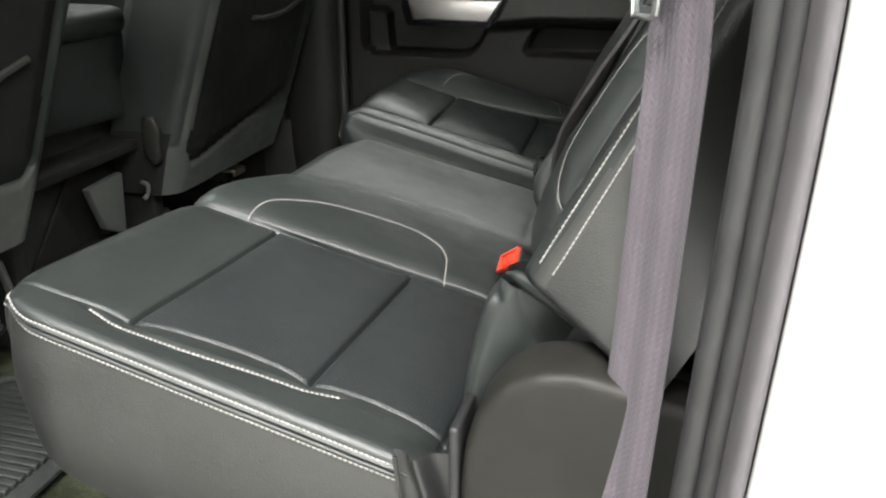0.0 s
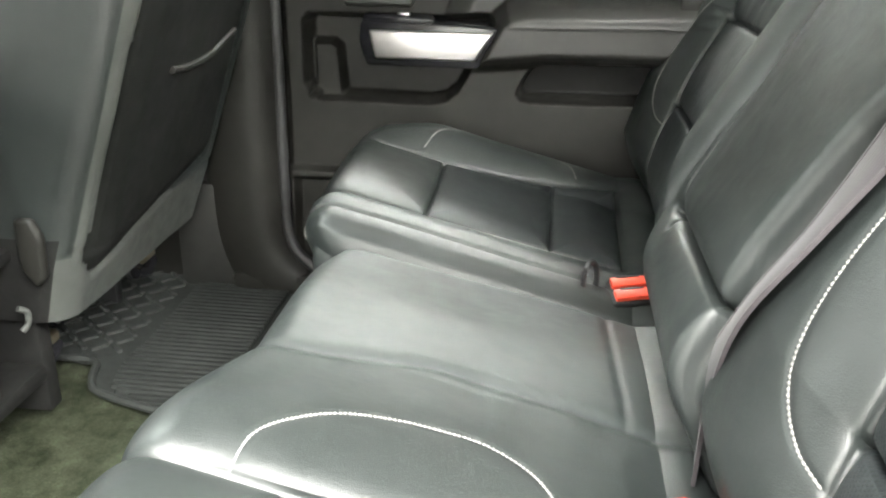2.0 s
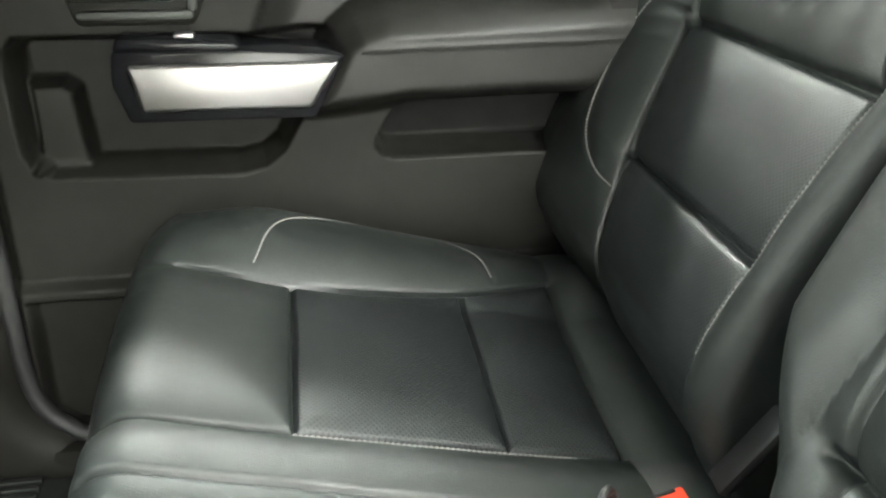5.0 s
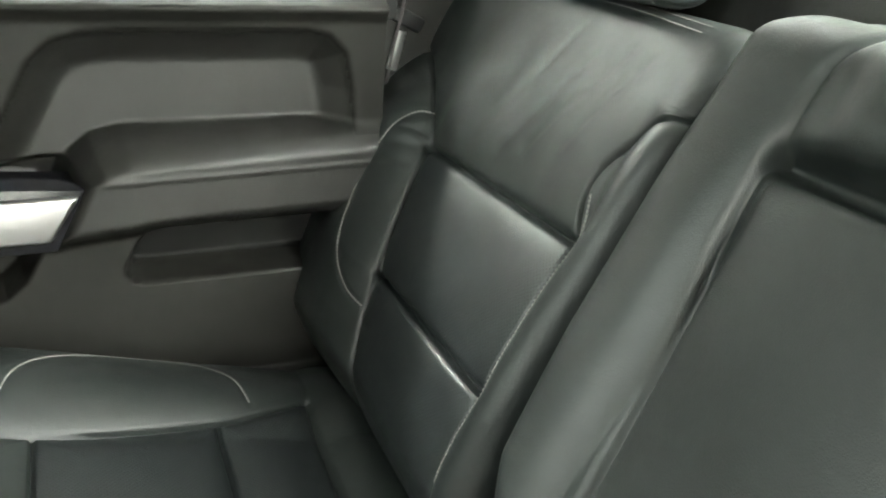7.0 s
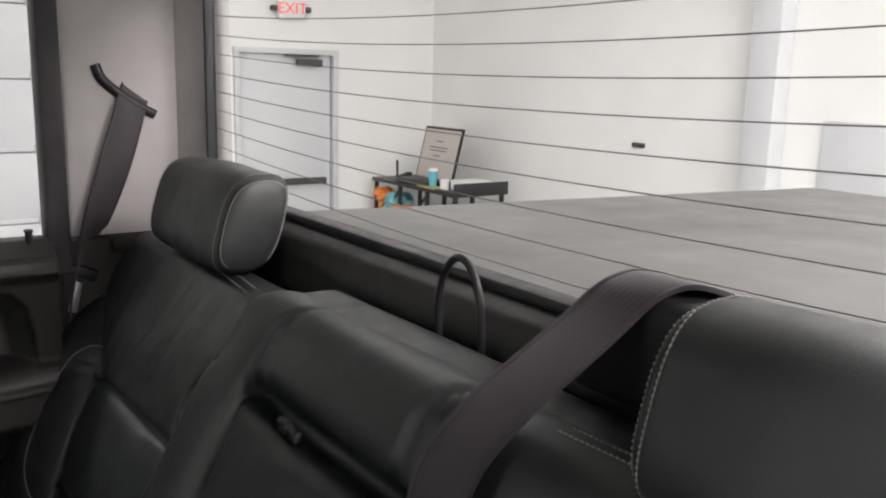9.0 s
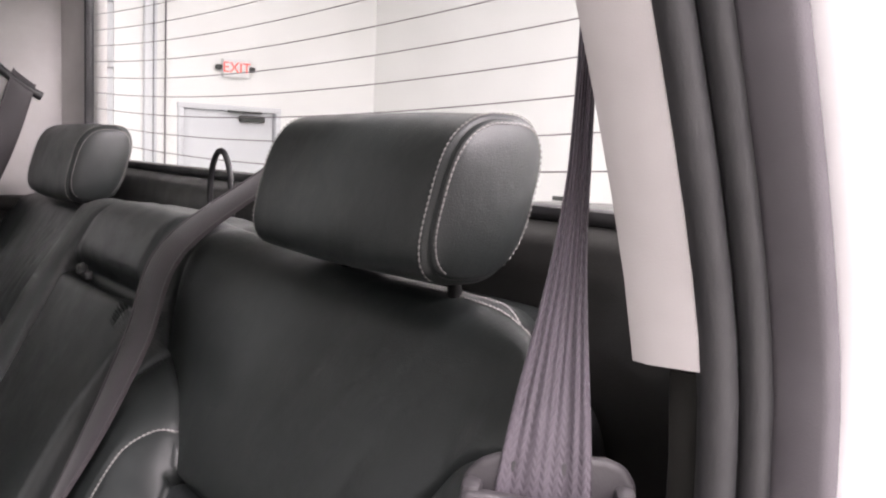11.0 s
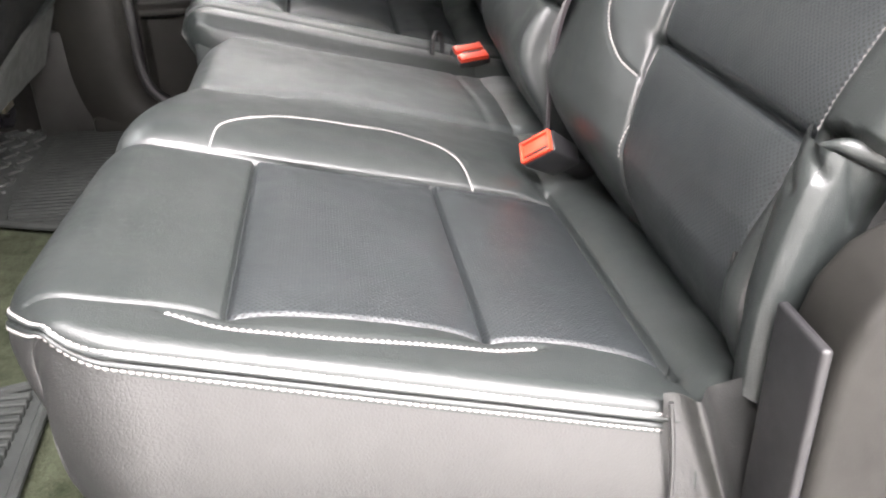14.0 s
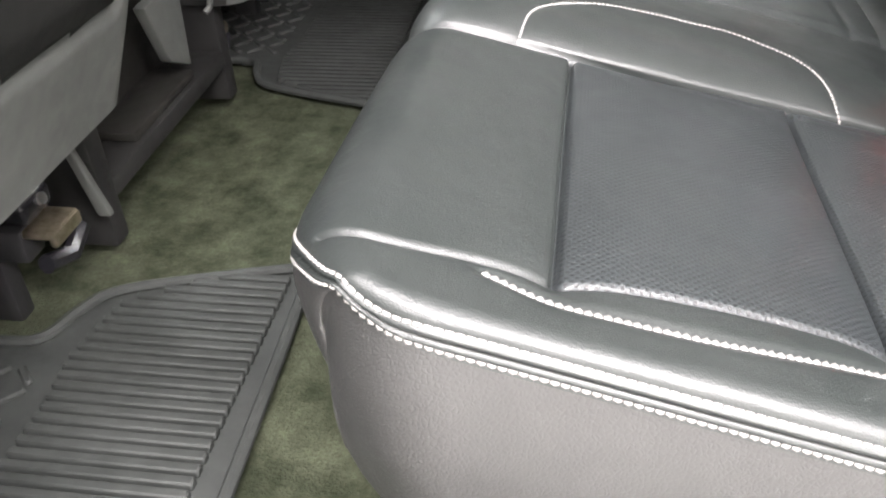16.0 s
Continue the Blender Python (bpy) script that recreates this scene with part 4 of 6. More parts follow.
def twin_buckle():
    """Two seat belt buckles in one housing, sunk between the cushions."""
    root = thing("belt_buckle", (0.212, 0.25, 0.24), "black twin seat belt buckle with red buttons between the cushions", "buckle", "seat belt buckles")
    m = Matrix.Translation((0.210, 0.262, 0.290)) @ Euler((radians(20), radians(-3), radians(13))).to_matrix().to_4x4()
    part("housing", moved(rbox((0, 0, -0.034), (0.062, 0.052, 0.066), 0.006, 3), m), BLACK, root)
    for k in (-1, 1):
        part("button", moved(rbox((0, k * 0.0125, 0.001), (0.054, 0.020, 0.010), 0.003), m), RED, root, "red release button")
        part("slot", moved(rbox((0, k * 0.0125 + 0.008, 0.0045), (0.036, 0.004, 0.005), 0.001), m), BLACK, root)
    return root


twin_buckle()
single("buckle_loop", tube([(0.150 + 0.010 * math.cos(g), 0.262 + 0.008 * math.cos(g), 0.300 + 0.030 * math.sin(g)) for g in np.linspace(-0.5, 3.7, 16)], 0.0045, 8), BLACK, "black plastic loop between the rear cushions", "loop")
single("belt_stub", rbox((0.285, 0.275, 0.345), (0.014, 0.028, 0.095), 0.005, 2, Euler((radians(6), radians(30), 0)).to_matrix().to_4x4()), BLACK, "black belt stub between the backrests", "belt stub")


def selvages(parent, pts, across, width, per):
    """The thicker woven edges of a belt."""
    c, w = curve_pts(pts, per), curve_pts(across, per)
    for k in (-1, 1):
        side = [p + k * (width / 2 - 0.0015) * q / np.linalg.norm(q) for p, q in zip(c, w)]
        part("selvage", strap(side, w, 0.004, 0.0022), WEB_SHADED, parent)


# near shoulder belt with its tongue
near_z = [1.12, 1.03, 0.955, 0.90, 0.842, 0.80, 0.78, 0.69, 0.52, 0.36, 0.10]
near_x = [0.400, 0.405, 0.410, 0.408, 0.403, 0.400, 0.399, 0.400, 0.394, 0.386, 0.376]
near_y = [-0.852, -0.846, -0.840, -0.838, -0.838, -0.838, -0.838, -0.839, -0.842, -0.852, -0.862]
near_w = [0.010, 0.010, 0.010, 0.018, 0.038, 0.051, 0.053, 0.056, 0.057, 0.057, 0.056]


def gathered_belt():
    """Webbing that is drawn together into pleats towards its slot in the pillar."""
    z = np.linspace(1.12, 0.10, 120)
    x, y, w = [np.interp(z, near_z[::-1], v[::-1]) for v in (near_x, near_y, near_w)]
    w = np.convolve(np.pad(w, 6, "edge"), np.ones(13) / 13, "valid")
    n = 49
    k = np.linspace(-0.5, 0.5, n)
    verts, faces = [], []
    a, b = np.array((0.70, -0.71, 0)), np.array((-0.71, -0.70, 0))
    for i in range(len(z)):
        deep = 0.0012 * np.clip((0.054 - w[i]) / 0.02, 0, 1) * (w[i] > 0) * min(1.0, w[i] / 0.02)
        fold = deep * np.cos(k * 2 * np.pi * 7) + 0.0012 * np.cos(k * 2 * np.pi * 2 + z[i] * 9)
        for side in (1, -1):
            for q in range(n):
                verts.append(np.array((x[i], y[i], z[i])) + a * w[i] * k[q] + b * (fold[q] + side * (0.0011 if 0 < q < n - 1 else 0.0004)))
    m = 2 * n
    for i in range(len(z) - 1):
        for q in range(n - 1):
            faces.append((i * m + q, i * m + q + 1, i * m + m + q + 1, i * m + m + q))
            faces.append((i * m + n + q + 1, i * m + n + q, i * m + m + n + q, i * m + m + n + q + 1))
        for q in (0, n - 1):
            faces.append((i * m + q, i * m + m + q, i * m + m + n + q, i * m + n + q))
    return verts, faces


nb = thing("shoulder_belt", (0.39, -0.88, 0.16), "mauve-grey webbing shoulder belt with black stop and steel tongue", "seat belt", "seat belts")
web = part("webbing", gathered_belt(), WEB, nb, smooth=True)
lay_weave(web, np.tile(np.linspace(0, 1, 49), 240), np.repeat(np.linspace(0, 1.02, 120), 98))
tm = Matrix.Translation((0.399, -0.841, 0.786)) @ Matrix(((0.70, 0.71, 0, 0), (-0.71, 0.70, 0, 0), (0, 0, 1, 0), (0, 0, 0, 1)))
stop_poly = [(-0.046, -0.006), (-0.044, 0.006), (-0.036, 0.015), (-0.026, 0.019), (0.030, 0.021), (0.040, 0.017), (0.046, 0.008), (0.046, -0.003), (0.036, -0.015), (-0.024, -0.016)]
bar_poly = [(-0.046, -0.004), (-0.042, 0.003), (-0.030, 0.003), (0.0, 0.0), (0.030, 0.001), (0.041, 0.004), (0.046, 0.001), (0.045, -0.008), (0.038, -0.017), (0.020, -0.021), (-0.012, -0.021), (-0.030, -0.017), (-0.040, -0.011)]
tongue = part("tongue_stop", moved(cat(prism(stop_poly, 0.003, 0.012, "y", 0.004, 3), prism(bar_poly, -0.0125, -0.003, "y", 0.004, 3),
                                        rbox((-0.039, 0, -0.004), (0.011, 0.020, 0.020), 0.004), rbox((0.040, 0, -0.002), (0.011, 0.020, 0.020), 0.004)), tm), STOP, nb, "grey plastic belt stop")


def slotted(outer, hole, lo, hi):
    """A flat plate with one slot; both outlines have four corners."""
    verts = [(x, y, z) for y in (lo, hi) for x, z in outer + hole]
    faces = []
    for k in range(4):
        n = (k + 1) % 4
        faces += [(k, n, 4 + n, 4 + k), (8 + k, 12 + k, 12 + n, 8 + n), (k, 8 + k, 8 + n, n), (4 + k, 4 + n, 12 + n, 12 + k)]
    return verts, faces


plate = part("plate", moved(slotted([(-0.027, -0.012), (0.003, -0.012), (-0.007, -0.060), (-0.027, -0.060)], [(-0.0225, -0.040), (-0.0095, -0.040), (-0.0115, -0.054), (-0.0225, -0.054)], -0.014, -0.0115), tm), ZINC, tongue, "zinc steel tongue plate")
part("plate_lip", moved(tube([(0.004, -0.015, -0.014), (-0.002, -0.016, -0.038), (-0.007, -0.015, -0.058), (-0.011, -0.015, -0.0605), (-0.026, -0.015, -0.0605), (-0.0275, -0.015, -0.050)], 0.0022, 8), tm), STEEL, plate, "bright folded edge")

# middle belt over the near backrest
mid_belt = [(0.664, -0.308, 0.945), (0.616, -0.266, 0.9685), (0.584, -0.246, 0.9645), (0.546, -0.228, 0.929)]
for h, y, o in ((0.60, -0.213, 0.064), (0.50, -0.228, 0.056), (0.40, -0.234, 0.050), (0.30, -0.231, 0.048), (0.20, -0.212, 0.042), (0.10, -0.17, 0.0), (0.02, -0.17, -0.05)):
    mid_belt.append(tuple(B_O + B_U * h + B_N * o + np.array((0, y, 0))))
mid_ac = [(0.2, 1, 0.0), (0.1, 1, 0.0), (0.0, 1, 0.02), (-0.05, 1, 0.04)] + [(-0.08, 1, 0.045), (-0.05, 1, 0.03), (0.05, 1, -0.03), (0.22, 1, -0.12)] + [(0.25, 1, -0.14), (0.0, 1, -0.1), (0.2, 0.9, -0.2)]
cb = thing("centre_belt", (0.6, -0.27, 0.9), "grey webbing centre belt slung over the backrest", "seat belt", "seat belts")
def weave_strap(ob, pts, per):
    c = curve_pts(pts, per)
    run = np.r_[0, np.cumsum(np.linalg.norm(np.diff(c, axis=0), axis=1))]
    lay_weave(ob, np.tile([0, 0.04, 0.96, 1, 1, 0.96, 0.04, 0], len(c)), np.repeat(run, 8))


cw = part("webbing", strap(curve_pts(mid_belt, 7), curve_pts(mid_ac, 7), 0.060), WEB_SHADED, cb)
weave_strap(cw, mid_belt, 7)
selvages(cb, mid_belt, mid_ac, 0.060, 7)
guide = thing("belt_guide", (0.61, -0.33, 0.87), "black plastic belt guide on the rear shelf", "belt guide")
part("body", prism([(-0.455, 0.862), (-0.455, 0.945), (-0.435, 0.960), (-0.215, 0.960), (-0.190, 0.945), (-0.180, 0.862)], 0.575, 0.645, "x", 0.012, 3), BLACK, guide)
part("lip", rbox((0.602, -0.362, 0.9595), (0.05, 0.09, 0.006), 0.002), GLOSS, guide, "smooth belt lip")

# far shoulder belt
far_pts = [(0.512, 0.887, 1.082), (0.499, 0.874, 1.048), (0.468, 0.871, 0.955), (0.432, 0.874, 0.855), (0.404, 0.878, 0.78), (0.388, 0.882, 0.70), (0.37, 0.89, 0.50)]
far_ac = [(1, 0, -0.75), (1, 0, -0.65), (1, 0.05, -0.35), (0.9, 0.45, -0.1), (0.45, 0.9, 0), (0.4, 0.9, 0), (0.5, 0.8, 0)]
fb = thing("shoulder_belt", (0.36, 0.89, 0.40), "grey webbing shoulder belt with steel tongue against the pillar", "seat belt", "seat belts")
fw = part("webbing", strap(curve_pts(far_pts, 8), curve_pts(far_ac, 8), 0.054), WEB_SHADED, fb)
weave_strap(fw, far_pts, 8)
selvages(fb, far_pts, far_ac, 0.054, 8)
ft = part("tongue_stop", rbox((0.405, 0.866, 0.770), (0.05, 0.014, 0.022), 0.006, 2, Euler((0, radians(25), 0)).to_matrix().to_4x4()), BLACK, fb)
part("plate", rbox((0.388, 0.860, 0.728), (0.016, 0.004, 0.055), 0.0015, 2, Euler((0, radians(14), 0)).to_matrix().to_4x4()), STEEL, ft, "steel tongue plate")

# ---- far rear door: one relief over x and z ----
D_Y = 0.80
D_UP = [(-0.140, 0.600), (-0.118, 0.650), (-0.075, 0.728), (-0.052, 0.750), (-0.02, 0.760), (0.02, 0.763), (0.245, 0.763), (0.275, 0.756), (0.296, 0.735), (0.306, 0.69), (0.308, 0.645), (0.306, 0.56), (-0.09, 0.56)]
D_ARM = [(-0.076, 0.515), (-0.034, 0.600), (-0.013, 0.618), (0.02, 0.626), (0.40, 0.630), (0.40, 0.528), (0.05, 0.528)]
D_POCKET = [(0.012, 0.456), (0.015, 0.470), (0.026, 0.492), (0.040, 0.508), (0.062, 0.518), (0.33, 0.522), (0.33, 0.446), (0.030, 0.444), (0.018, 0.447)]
D_FRONT = [(-0.42, 0.588), (-0.42, 0.465), (-0.412, 0.447), (-0.395, 0.438), (-0.165, 0.435), (-0.135, 0.442), (-0.112, 0.462), (-0.08, 0.52), (-0.02, 0.60), (-0.41, 0.600)]
D_PAD = [(-0.412, 0.545), (-0.372, 0.545), (-0.358, 0.535), (-0.350, 0.44), (-0.412, 0.44)]
D_LOW = [(-0.452, 0.262), (0.10, 0.262), (0.16, 0.22), (0.16, 0.03), (-0.42, 0.03), (-0.452, 0.08)]


def door_zone(U, V):
    z = np.zeros(U.shape, int)
    z[inside(U, V, D_UP) < 0] = 1
    z[inside(U, V, D_ARM) < 0] = 2
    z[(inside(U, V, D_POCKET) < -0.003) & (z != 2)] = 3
    return z


def recess(U, V, poly, depth, soft):
    return depth * step(0.5 - inside(U, V, poly) / soft)


def door_disp(U, V):
    d = recess(U, V, D_FRONT, 0.060, 0.018) - recess(U, V, D_PAD, 0.035, 0.012)
    d += recess(U, V, D_POCKET, 0.070, 0.010) + recess(U, V, D_LOW, 0.030, 0.014)
    d += 0.036 * step((0.010 - inside(U, V, D_UP)) / 0.055) + 0.006 * recess(U, V, D_UP, 1.0, 0.012) * (inside(U, V, D_FRONT) > 0)
    arm = inside(U, V, D_ARM)
    d = np.where(arm < 0.02, d * step(arm / 0.02) + 0, d) - 0.055 * step(0.5 - arm / 0.040) * (1 - 0.55 * np.clip((U - 0.02) / 0.33, 0, 1))
    d -= 0.018 * step((0.292 - V) / 0.014)
    d -= 0.012 * step((V - 0.772) / 0.02)
    d += 0.03 * step((V - 0.792) / 0.02)
    d += 0.02 * step((-0.455 - U) / 0.02)
    d -= 0.002 * np.exp(-((V - 0.596) / 0.0025) ** 2) * (arm < -0.012)
    return d


def door_base(U, V):
    return np.stack([U, D_Y + 0 * U, V], -1)


door = thing("door_1", (-0.05, 0.85, -0.1), "charcoal moulded rear door panel with silver pull", "door", kind="structure")
dU, dV = np.meshgrid(np.arange(-0.485, 0.352, 0.0032), np.arange(-0.08, 0.815, 0.0032), indexing="ij")


class DoorSkin(Skin):
    def at(self, U, V):
        P = self.base(U, V)
        P[..., 1] += self.disp(U, V)
        return P, np.zeros_like(P) + np.array((0, -1, 0))


# The pocket's shade is put into its colour: zone 3 takes a darker material.
DoorSkin(door_base, door_disp).build(dU[:, 0], dV[0], door_zone, {0: ("panel", TRIM, ""), 1: ("padded_insert", TRIM_PAD, "padded charcoal insert"), 2: ("armrest", TRIM_PAD, "padded charcoal armrest"), 3: ("pull_pocket", MATTE, "door pocket recess coloured darker for its shade")}, door)
part("door_shell", rbox((-0.06, 0.925, 0.35), (0.82, 0.05, 0.90), 0.01), PAINT, door, "white painted door shell")
pull = part("pull_bezel", prism([(-0.296, 0.598), (-0.30, 0.56), (-0.285, 0.513), (-0.066, 0.513), (-0.028, 0.590), (-0.15, 0.598)], 0.752, 0.83, "y", 0.006), GLOSS, door, "gloss black pull surround")
part("silver_trim", prism([(-0.280, 0.583), (-0.037, 0.583), (-0.072, 0.528), (-0.268, 0.528)], 0.744, 0.775, "y", 0.005, 3), SILVER, pull, "satin silver pull trim")
part("switch_plate", prism([(-0.290, 0.612), (-0.16, 0.607), (-0.15, 0.596), (-0.296, 0.596)], 0.760, 0.84, "y", 0.005), GLOSS, door, "gloss black switch plate")
part("window_switch", rbox((-0.215, 0.780, 0.610), (0.024, 0.016, 0.008), 0.003), STEEL, door, "bright-edged window switch")
hb = part("handle_bezel", prism([(-0.335, 0.620), (-0.345, 0.65), (-0.345, 0.718), (-0.325, 0.736), (-0.212, 0.736), (-0.190, 0.716), (-0.187, 0.655), (-0.202, 0.620)], 0.785, 0.83, "y", 0.008, 3), TRIM, door, "charcoal handle bezel")
part("handle_ring", cat(rbox((-0.267, 0.783, 0.720), (0.13, 0.012, 0.012), 0.005), rbox((-0.203, 0.783, 0.680), (0.012, 0.012, 0.085), 0.005), rbox((-0.267, 0.783, 0.634), (0.13, 0.012, 0.010), 0.004)), GREY, hb)
part("door_handle", rbox((-0.277, 0.774, 0.662), (0.120, 0.020, 0.022), 0.008, 3), STEEL, hb, "chrome inside handle")
single("lock_knob", cat(tube([(0.318, 0.848, 0.82), (0.318, 0.848, 0.850)], 0.006, 10), rbox((0.318, 0.848, 0.853), (0.014, 0.014, 0.006), 0.003)), BLACK, "black door lock knob", "lock knob")

single("door_seal", tube(curve_pts([(0.362, 0.872, 0.15), (0.362, 0.866, 0.5), (0.362, 0.868, 0.80), (0.362, 0.875, 0.86)], 6), 0.011, 10), SEAL, "black rubber door seal", "seal", kind="structure")

# sill, pillars and seals of the far side
single("trim", rbox((-0.05, 0.80, 0.02), (1.1, 0.10, 0.06), 0.015), TRIM, "charcoal door sill plate", "sill", kind="structure")
seal_path = [(-0.478, 0.795, 0.95), (-0.478, 0.795, 0.6), (-0.478, 0.79, 0.25), (-0.470, 0.785, 0.13), (-0.435, 0.78, 0.075), (-0.36, 0.775, 0.055), (0.0, 0.775, 0.05), (0.3, 0.775, 0.05)]
single("door_seal", tube(curve_pts(seal_path, 8), 0.012, 10), SEAL, "black rubber door seal", "seal", kind="structure")


def pillar_far():
    """Centre pillar trim whose edge sweeps round the foot of the door opening into the sill."""
    root = thing("pillar", (-0.56, 0.82, 0.0), "charcoal plastic centre pillar trim", "pillar", kind="structure")
    c = curve_pts([(p[0], p[2]) for p in seal_path], 10)
    t = np.gradient(c, axis=0)
    t /= np.linalg.norm(t, axis=1, keepdims=True)
    away = np.stack([t[:, 1], -t[:, 0]], -1)
    rows = [(-0.006, 0.820), (0.004, 0.790), (0.014, 0.770), (0.026, 0.757), (0.042, 0.750), (0.062, 0.747), (0.085, 0.748), (0.115, 0.752), (0.15, 0.765), (0.18, 0.79), (0.185, 0.86)]
    verts = []
    for w, y in rows:
        for p, a in zip(c, away):
            verts.append((p[0] + a[0] * w, y, max(0.002, p[1] + a[1] * w)))
    m = len(c)
    faces = [(i * m + k, i * m + k + 1, i * m + m + k + 1, i * m + m + k) for i in range(len(rows) - 1) for k in range(m - 1)]
    part("sweep_trim", (verts, faces), TRIM, root, "charcoal trim swept round the door opening", smooth=True)
    part("kick_panel", prism([(-0.49, 0.0), (-0.50, 0.10), (-0.53, 0.20), (-0.60, 0.245), (-0.72, 0.25), (-0.72, 0.0)], 0.765, 0.82, "y", 0.008), DARK, root)


pillar_far()

single("window_1", rbox((-0.05, 0.872, 1.06), (0.84, 0.004, 0.54), 0), GLASS, "clear side door glass", "window", kind="structure").visible_shadow = False
single("window_frame", cat(rbox((0.365, 0.87, 1.05), (0.04, 0.05, 0.56), 0.01), rbox((-0.05, 0.87, 1.32), (0.9, 0.05, 0.04), 0.01), rbox((-0.475, 0.87, 1.05), (0.04, 0.05, 0.56), 0.01)), SEAL, "black window channel", "window frame", kind="structure")
single("window_sill", prism([(0.800, 0.780), (0.806, 0.802), (0.850, 0.838), (0.868, 0.842), (0.89, 0.83), (0.89, 0.76), (0.806, 0.76)], -0.48, 0.354, "x", 0.004), TRIM, "charcoal door sill top", "sill", kind="structure")
# far rear pillar: pale upper trim, dark lower quarter
single("pillar_1", prism([(0.392, 0.80), (0.60, 0.80), (0.625, 1.32), (0.392, 1.32)], 0.885, 0.93, "y", 0.01), PALE, "pale grey rear pillar trim", "pillar", kind="structure")
single("quarter_trim", cat(rbox((0.483, 0.90, 0.52), (0.254, 0.07, 0.62), 0.012), rbox((0.53, 0.875, 0.815), (0.16, 0.06, 0.03), 0.01)), TRIM, "charcoal lower quarter trim", "trim", kind="structure")
single("pillar_return", prism([(0.585, 0.93), (0.585, 0.885), (0.640, 0.80), (0.66, 0.80), (0.66, 0.93)], 0.85, 1.32, "z", 0.006), PALE, "pale grey rear window pillar trim", "pillar", kind="structure")
slot = curve_pts([(0.446, 1.128), (0.456, 1.103), (0.485, 1.078), (0.52, 1.055), (0.545, 1.042)], 6)
single("belt_slot", tube([(x, 0.884, z) for x, z in slot], 0.009, 10), BLACK, "black belt slot in the pillar", "belt slot", kind="structure")

# ---- rear wall, shelf and glass ----
single("wall_north", rbox((0.665, 0, 0.40), (0.05, 1.80, 0.92), 0.01), TRIM, "charcoal rear cab wall", "wall", kind="structure")
single("rear_shelf", prism([(0.580, 0.60), (0.582, 0.866), (0.592, 0.894), (0.618, 0.907), (0.640, 0.907), (0.642, 0.60)], -0.88, 0.88, "y", 0.008, 3), TRIM_PAD, "charcoal padded shelf below the rear window", "shelf", kind="structure")
glass = single("window_2", rbox((0.632, 0, 1.12), (0.005, 1.62, 0.46), 0), GLASS, "clear heated rear window", "window", kind="structure")
glass.visible_shadow = False
single("rear_window_seal", cat(rbox((0.630, 0, 0.912), (0.03, 1.66, 0.014), 0.005), rbox((0.630, 0, 1.34), (0.03, 1.66, 0.03), 0.006), rbox((0.630, 0.815, 1.10), (0.03, 0.010, 0.48), 0.004), rbox((0.630, -0.815, 1.10), (0.03, 0.010, 0.48), 0.004)), SEAL, "black rear window seal", "seal", kind="structure")
heat = thing("heater_grid", (0.651, 0, 0.9), "thin brown heater lines on the rear window", "heater lines", kind="structure")
line = tube([(0.6275, y, 0.010 * (y / 0.5) ** 2) for y in np.linspace(-0.8, 0.8, 25)], 0.0007, 4)
for k in range(13):
    part("heater_line", moved(line, Matrix.Translation((0, 0, 0.9335 + 0.0322 * k))), INK, heat, smooth=False)

# ---- near side: pillar, seals and body ----
def lean(z):
    d = z - 0.863
    return -0.42 * 0.5 * (d + math.sqrt(d * d + 0.10 ** 2)) + 0.021 + 0.06 * min(0.0, d)


def upright(outline, zs):
    """A wall of a given plan that leans with the door opening."""
    verts, faces = [], []
    m = len(outline)
    for z in zs:
        verts += [(x + lean(z), y, z) for x, y in outline]
    for i in range(len(zs) - 1):
        for k in range(m):
            faces.append((i * m + k, i * m + (k + 1) % m, (i + 1) * m + (k + 1) % m, (i + 1) * m + k))
    faces += [tuple(range(m))[::-1], tuple((len(zs) - 1) * m + k for k in range(m))]
    return verts, faces


zs_up, zs_low = list(np.linspace(0.863, 1.33, 12)), list(np.linspace(0.10, 0.859, 16))
pillar_plan = [(0.61, -0.848), (0.47, -0.858), (0.436, -0.866), (0.424, -0.874), (0.424, -0.884), (0.434, -0.906), (0.61, -0.910)]
single("pillar_2", upright([(x - 0.004, y) for x, y in pillar_plan], zs_up), PALE, "pale grey rear pillar trim by the open door", "pillar", kind="structure")
single("quarter_trim", upright([(0.57, -0.862), (0.48, -0.870), (0.446, -0.876), (0.436, -0.884), (0.436, -0.894), (0.444, -0.908), (0.57, -0.912)], zs_low), TRIM, "charcoal lower quarter trim by the open door", "trim", kind="structure")
zs_all = list(np.linspace(-0.02, 1.33, 46))


def ridge(c, r, n=10):
    return [(c[0] + r * math.cos(2 * math.pi * k / n), c[1] + r * math.sin(2 * math.pi * k / n)) for k in range(n)]


single("door_seal", upright(ridge((0.440, -0.909), 0.010), zs_all), SEAL, "black rubber door seal", "seal", kind="structure", smooth=True)
single("door_seal", upright(ridge((0.452, -0.922), 0.008), zs_all), SEAL, "black rubber door seal", "seal", kind="structure", smooth=True)
# Mauve-grey flange between the black seals and the white jamb.
single("door_seal", upright([(0.468, -0.922), (0.457, -0.924), (0.455, -0.932), (0.459, -0.950), (0.464, -0.957), (0.468, -0.954)], zs_all), FLANGE, "mauve-grey door opening flange", "seal", kind="structure", smooth=True)
single("door_jamb", upright([(0.63, -0.918), (0.470, -0.924), (0.470, -0.956), (0.476, -0.968), (0.492, -0.976), (0.524, -0.981), (0.63, -0.976)], zs_all), PAINT, "white painted door jamb", "jamb", kind="structure", smooth=True)

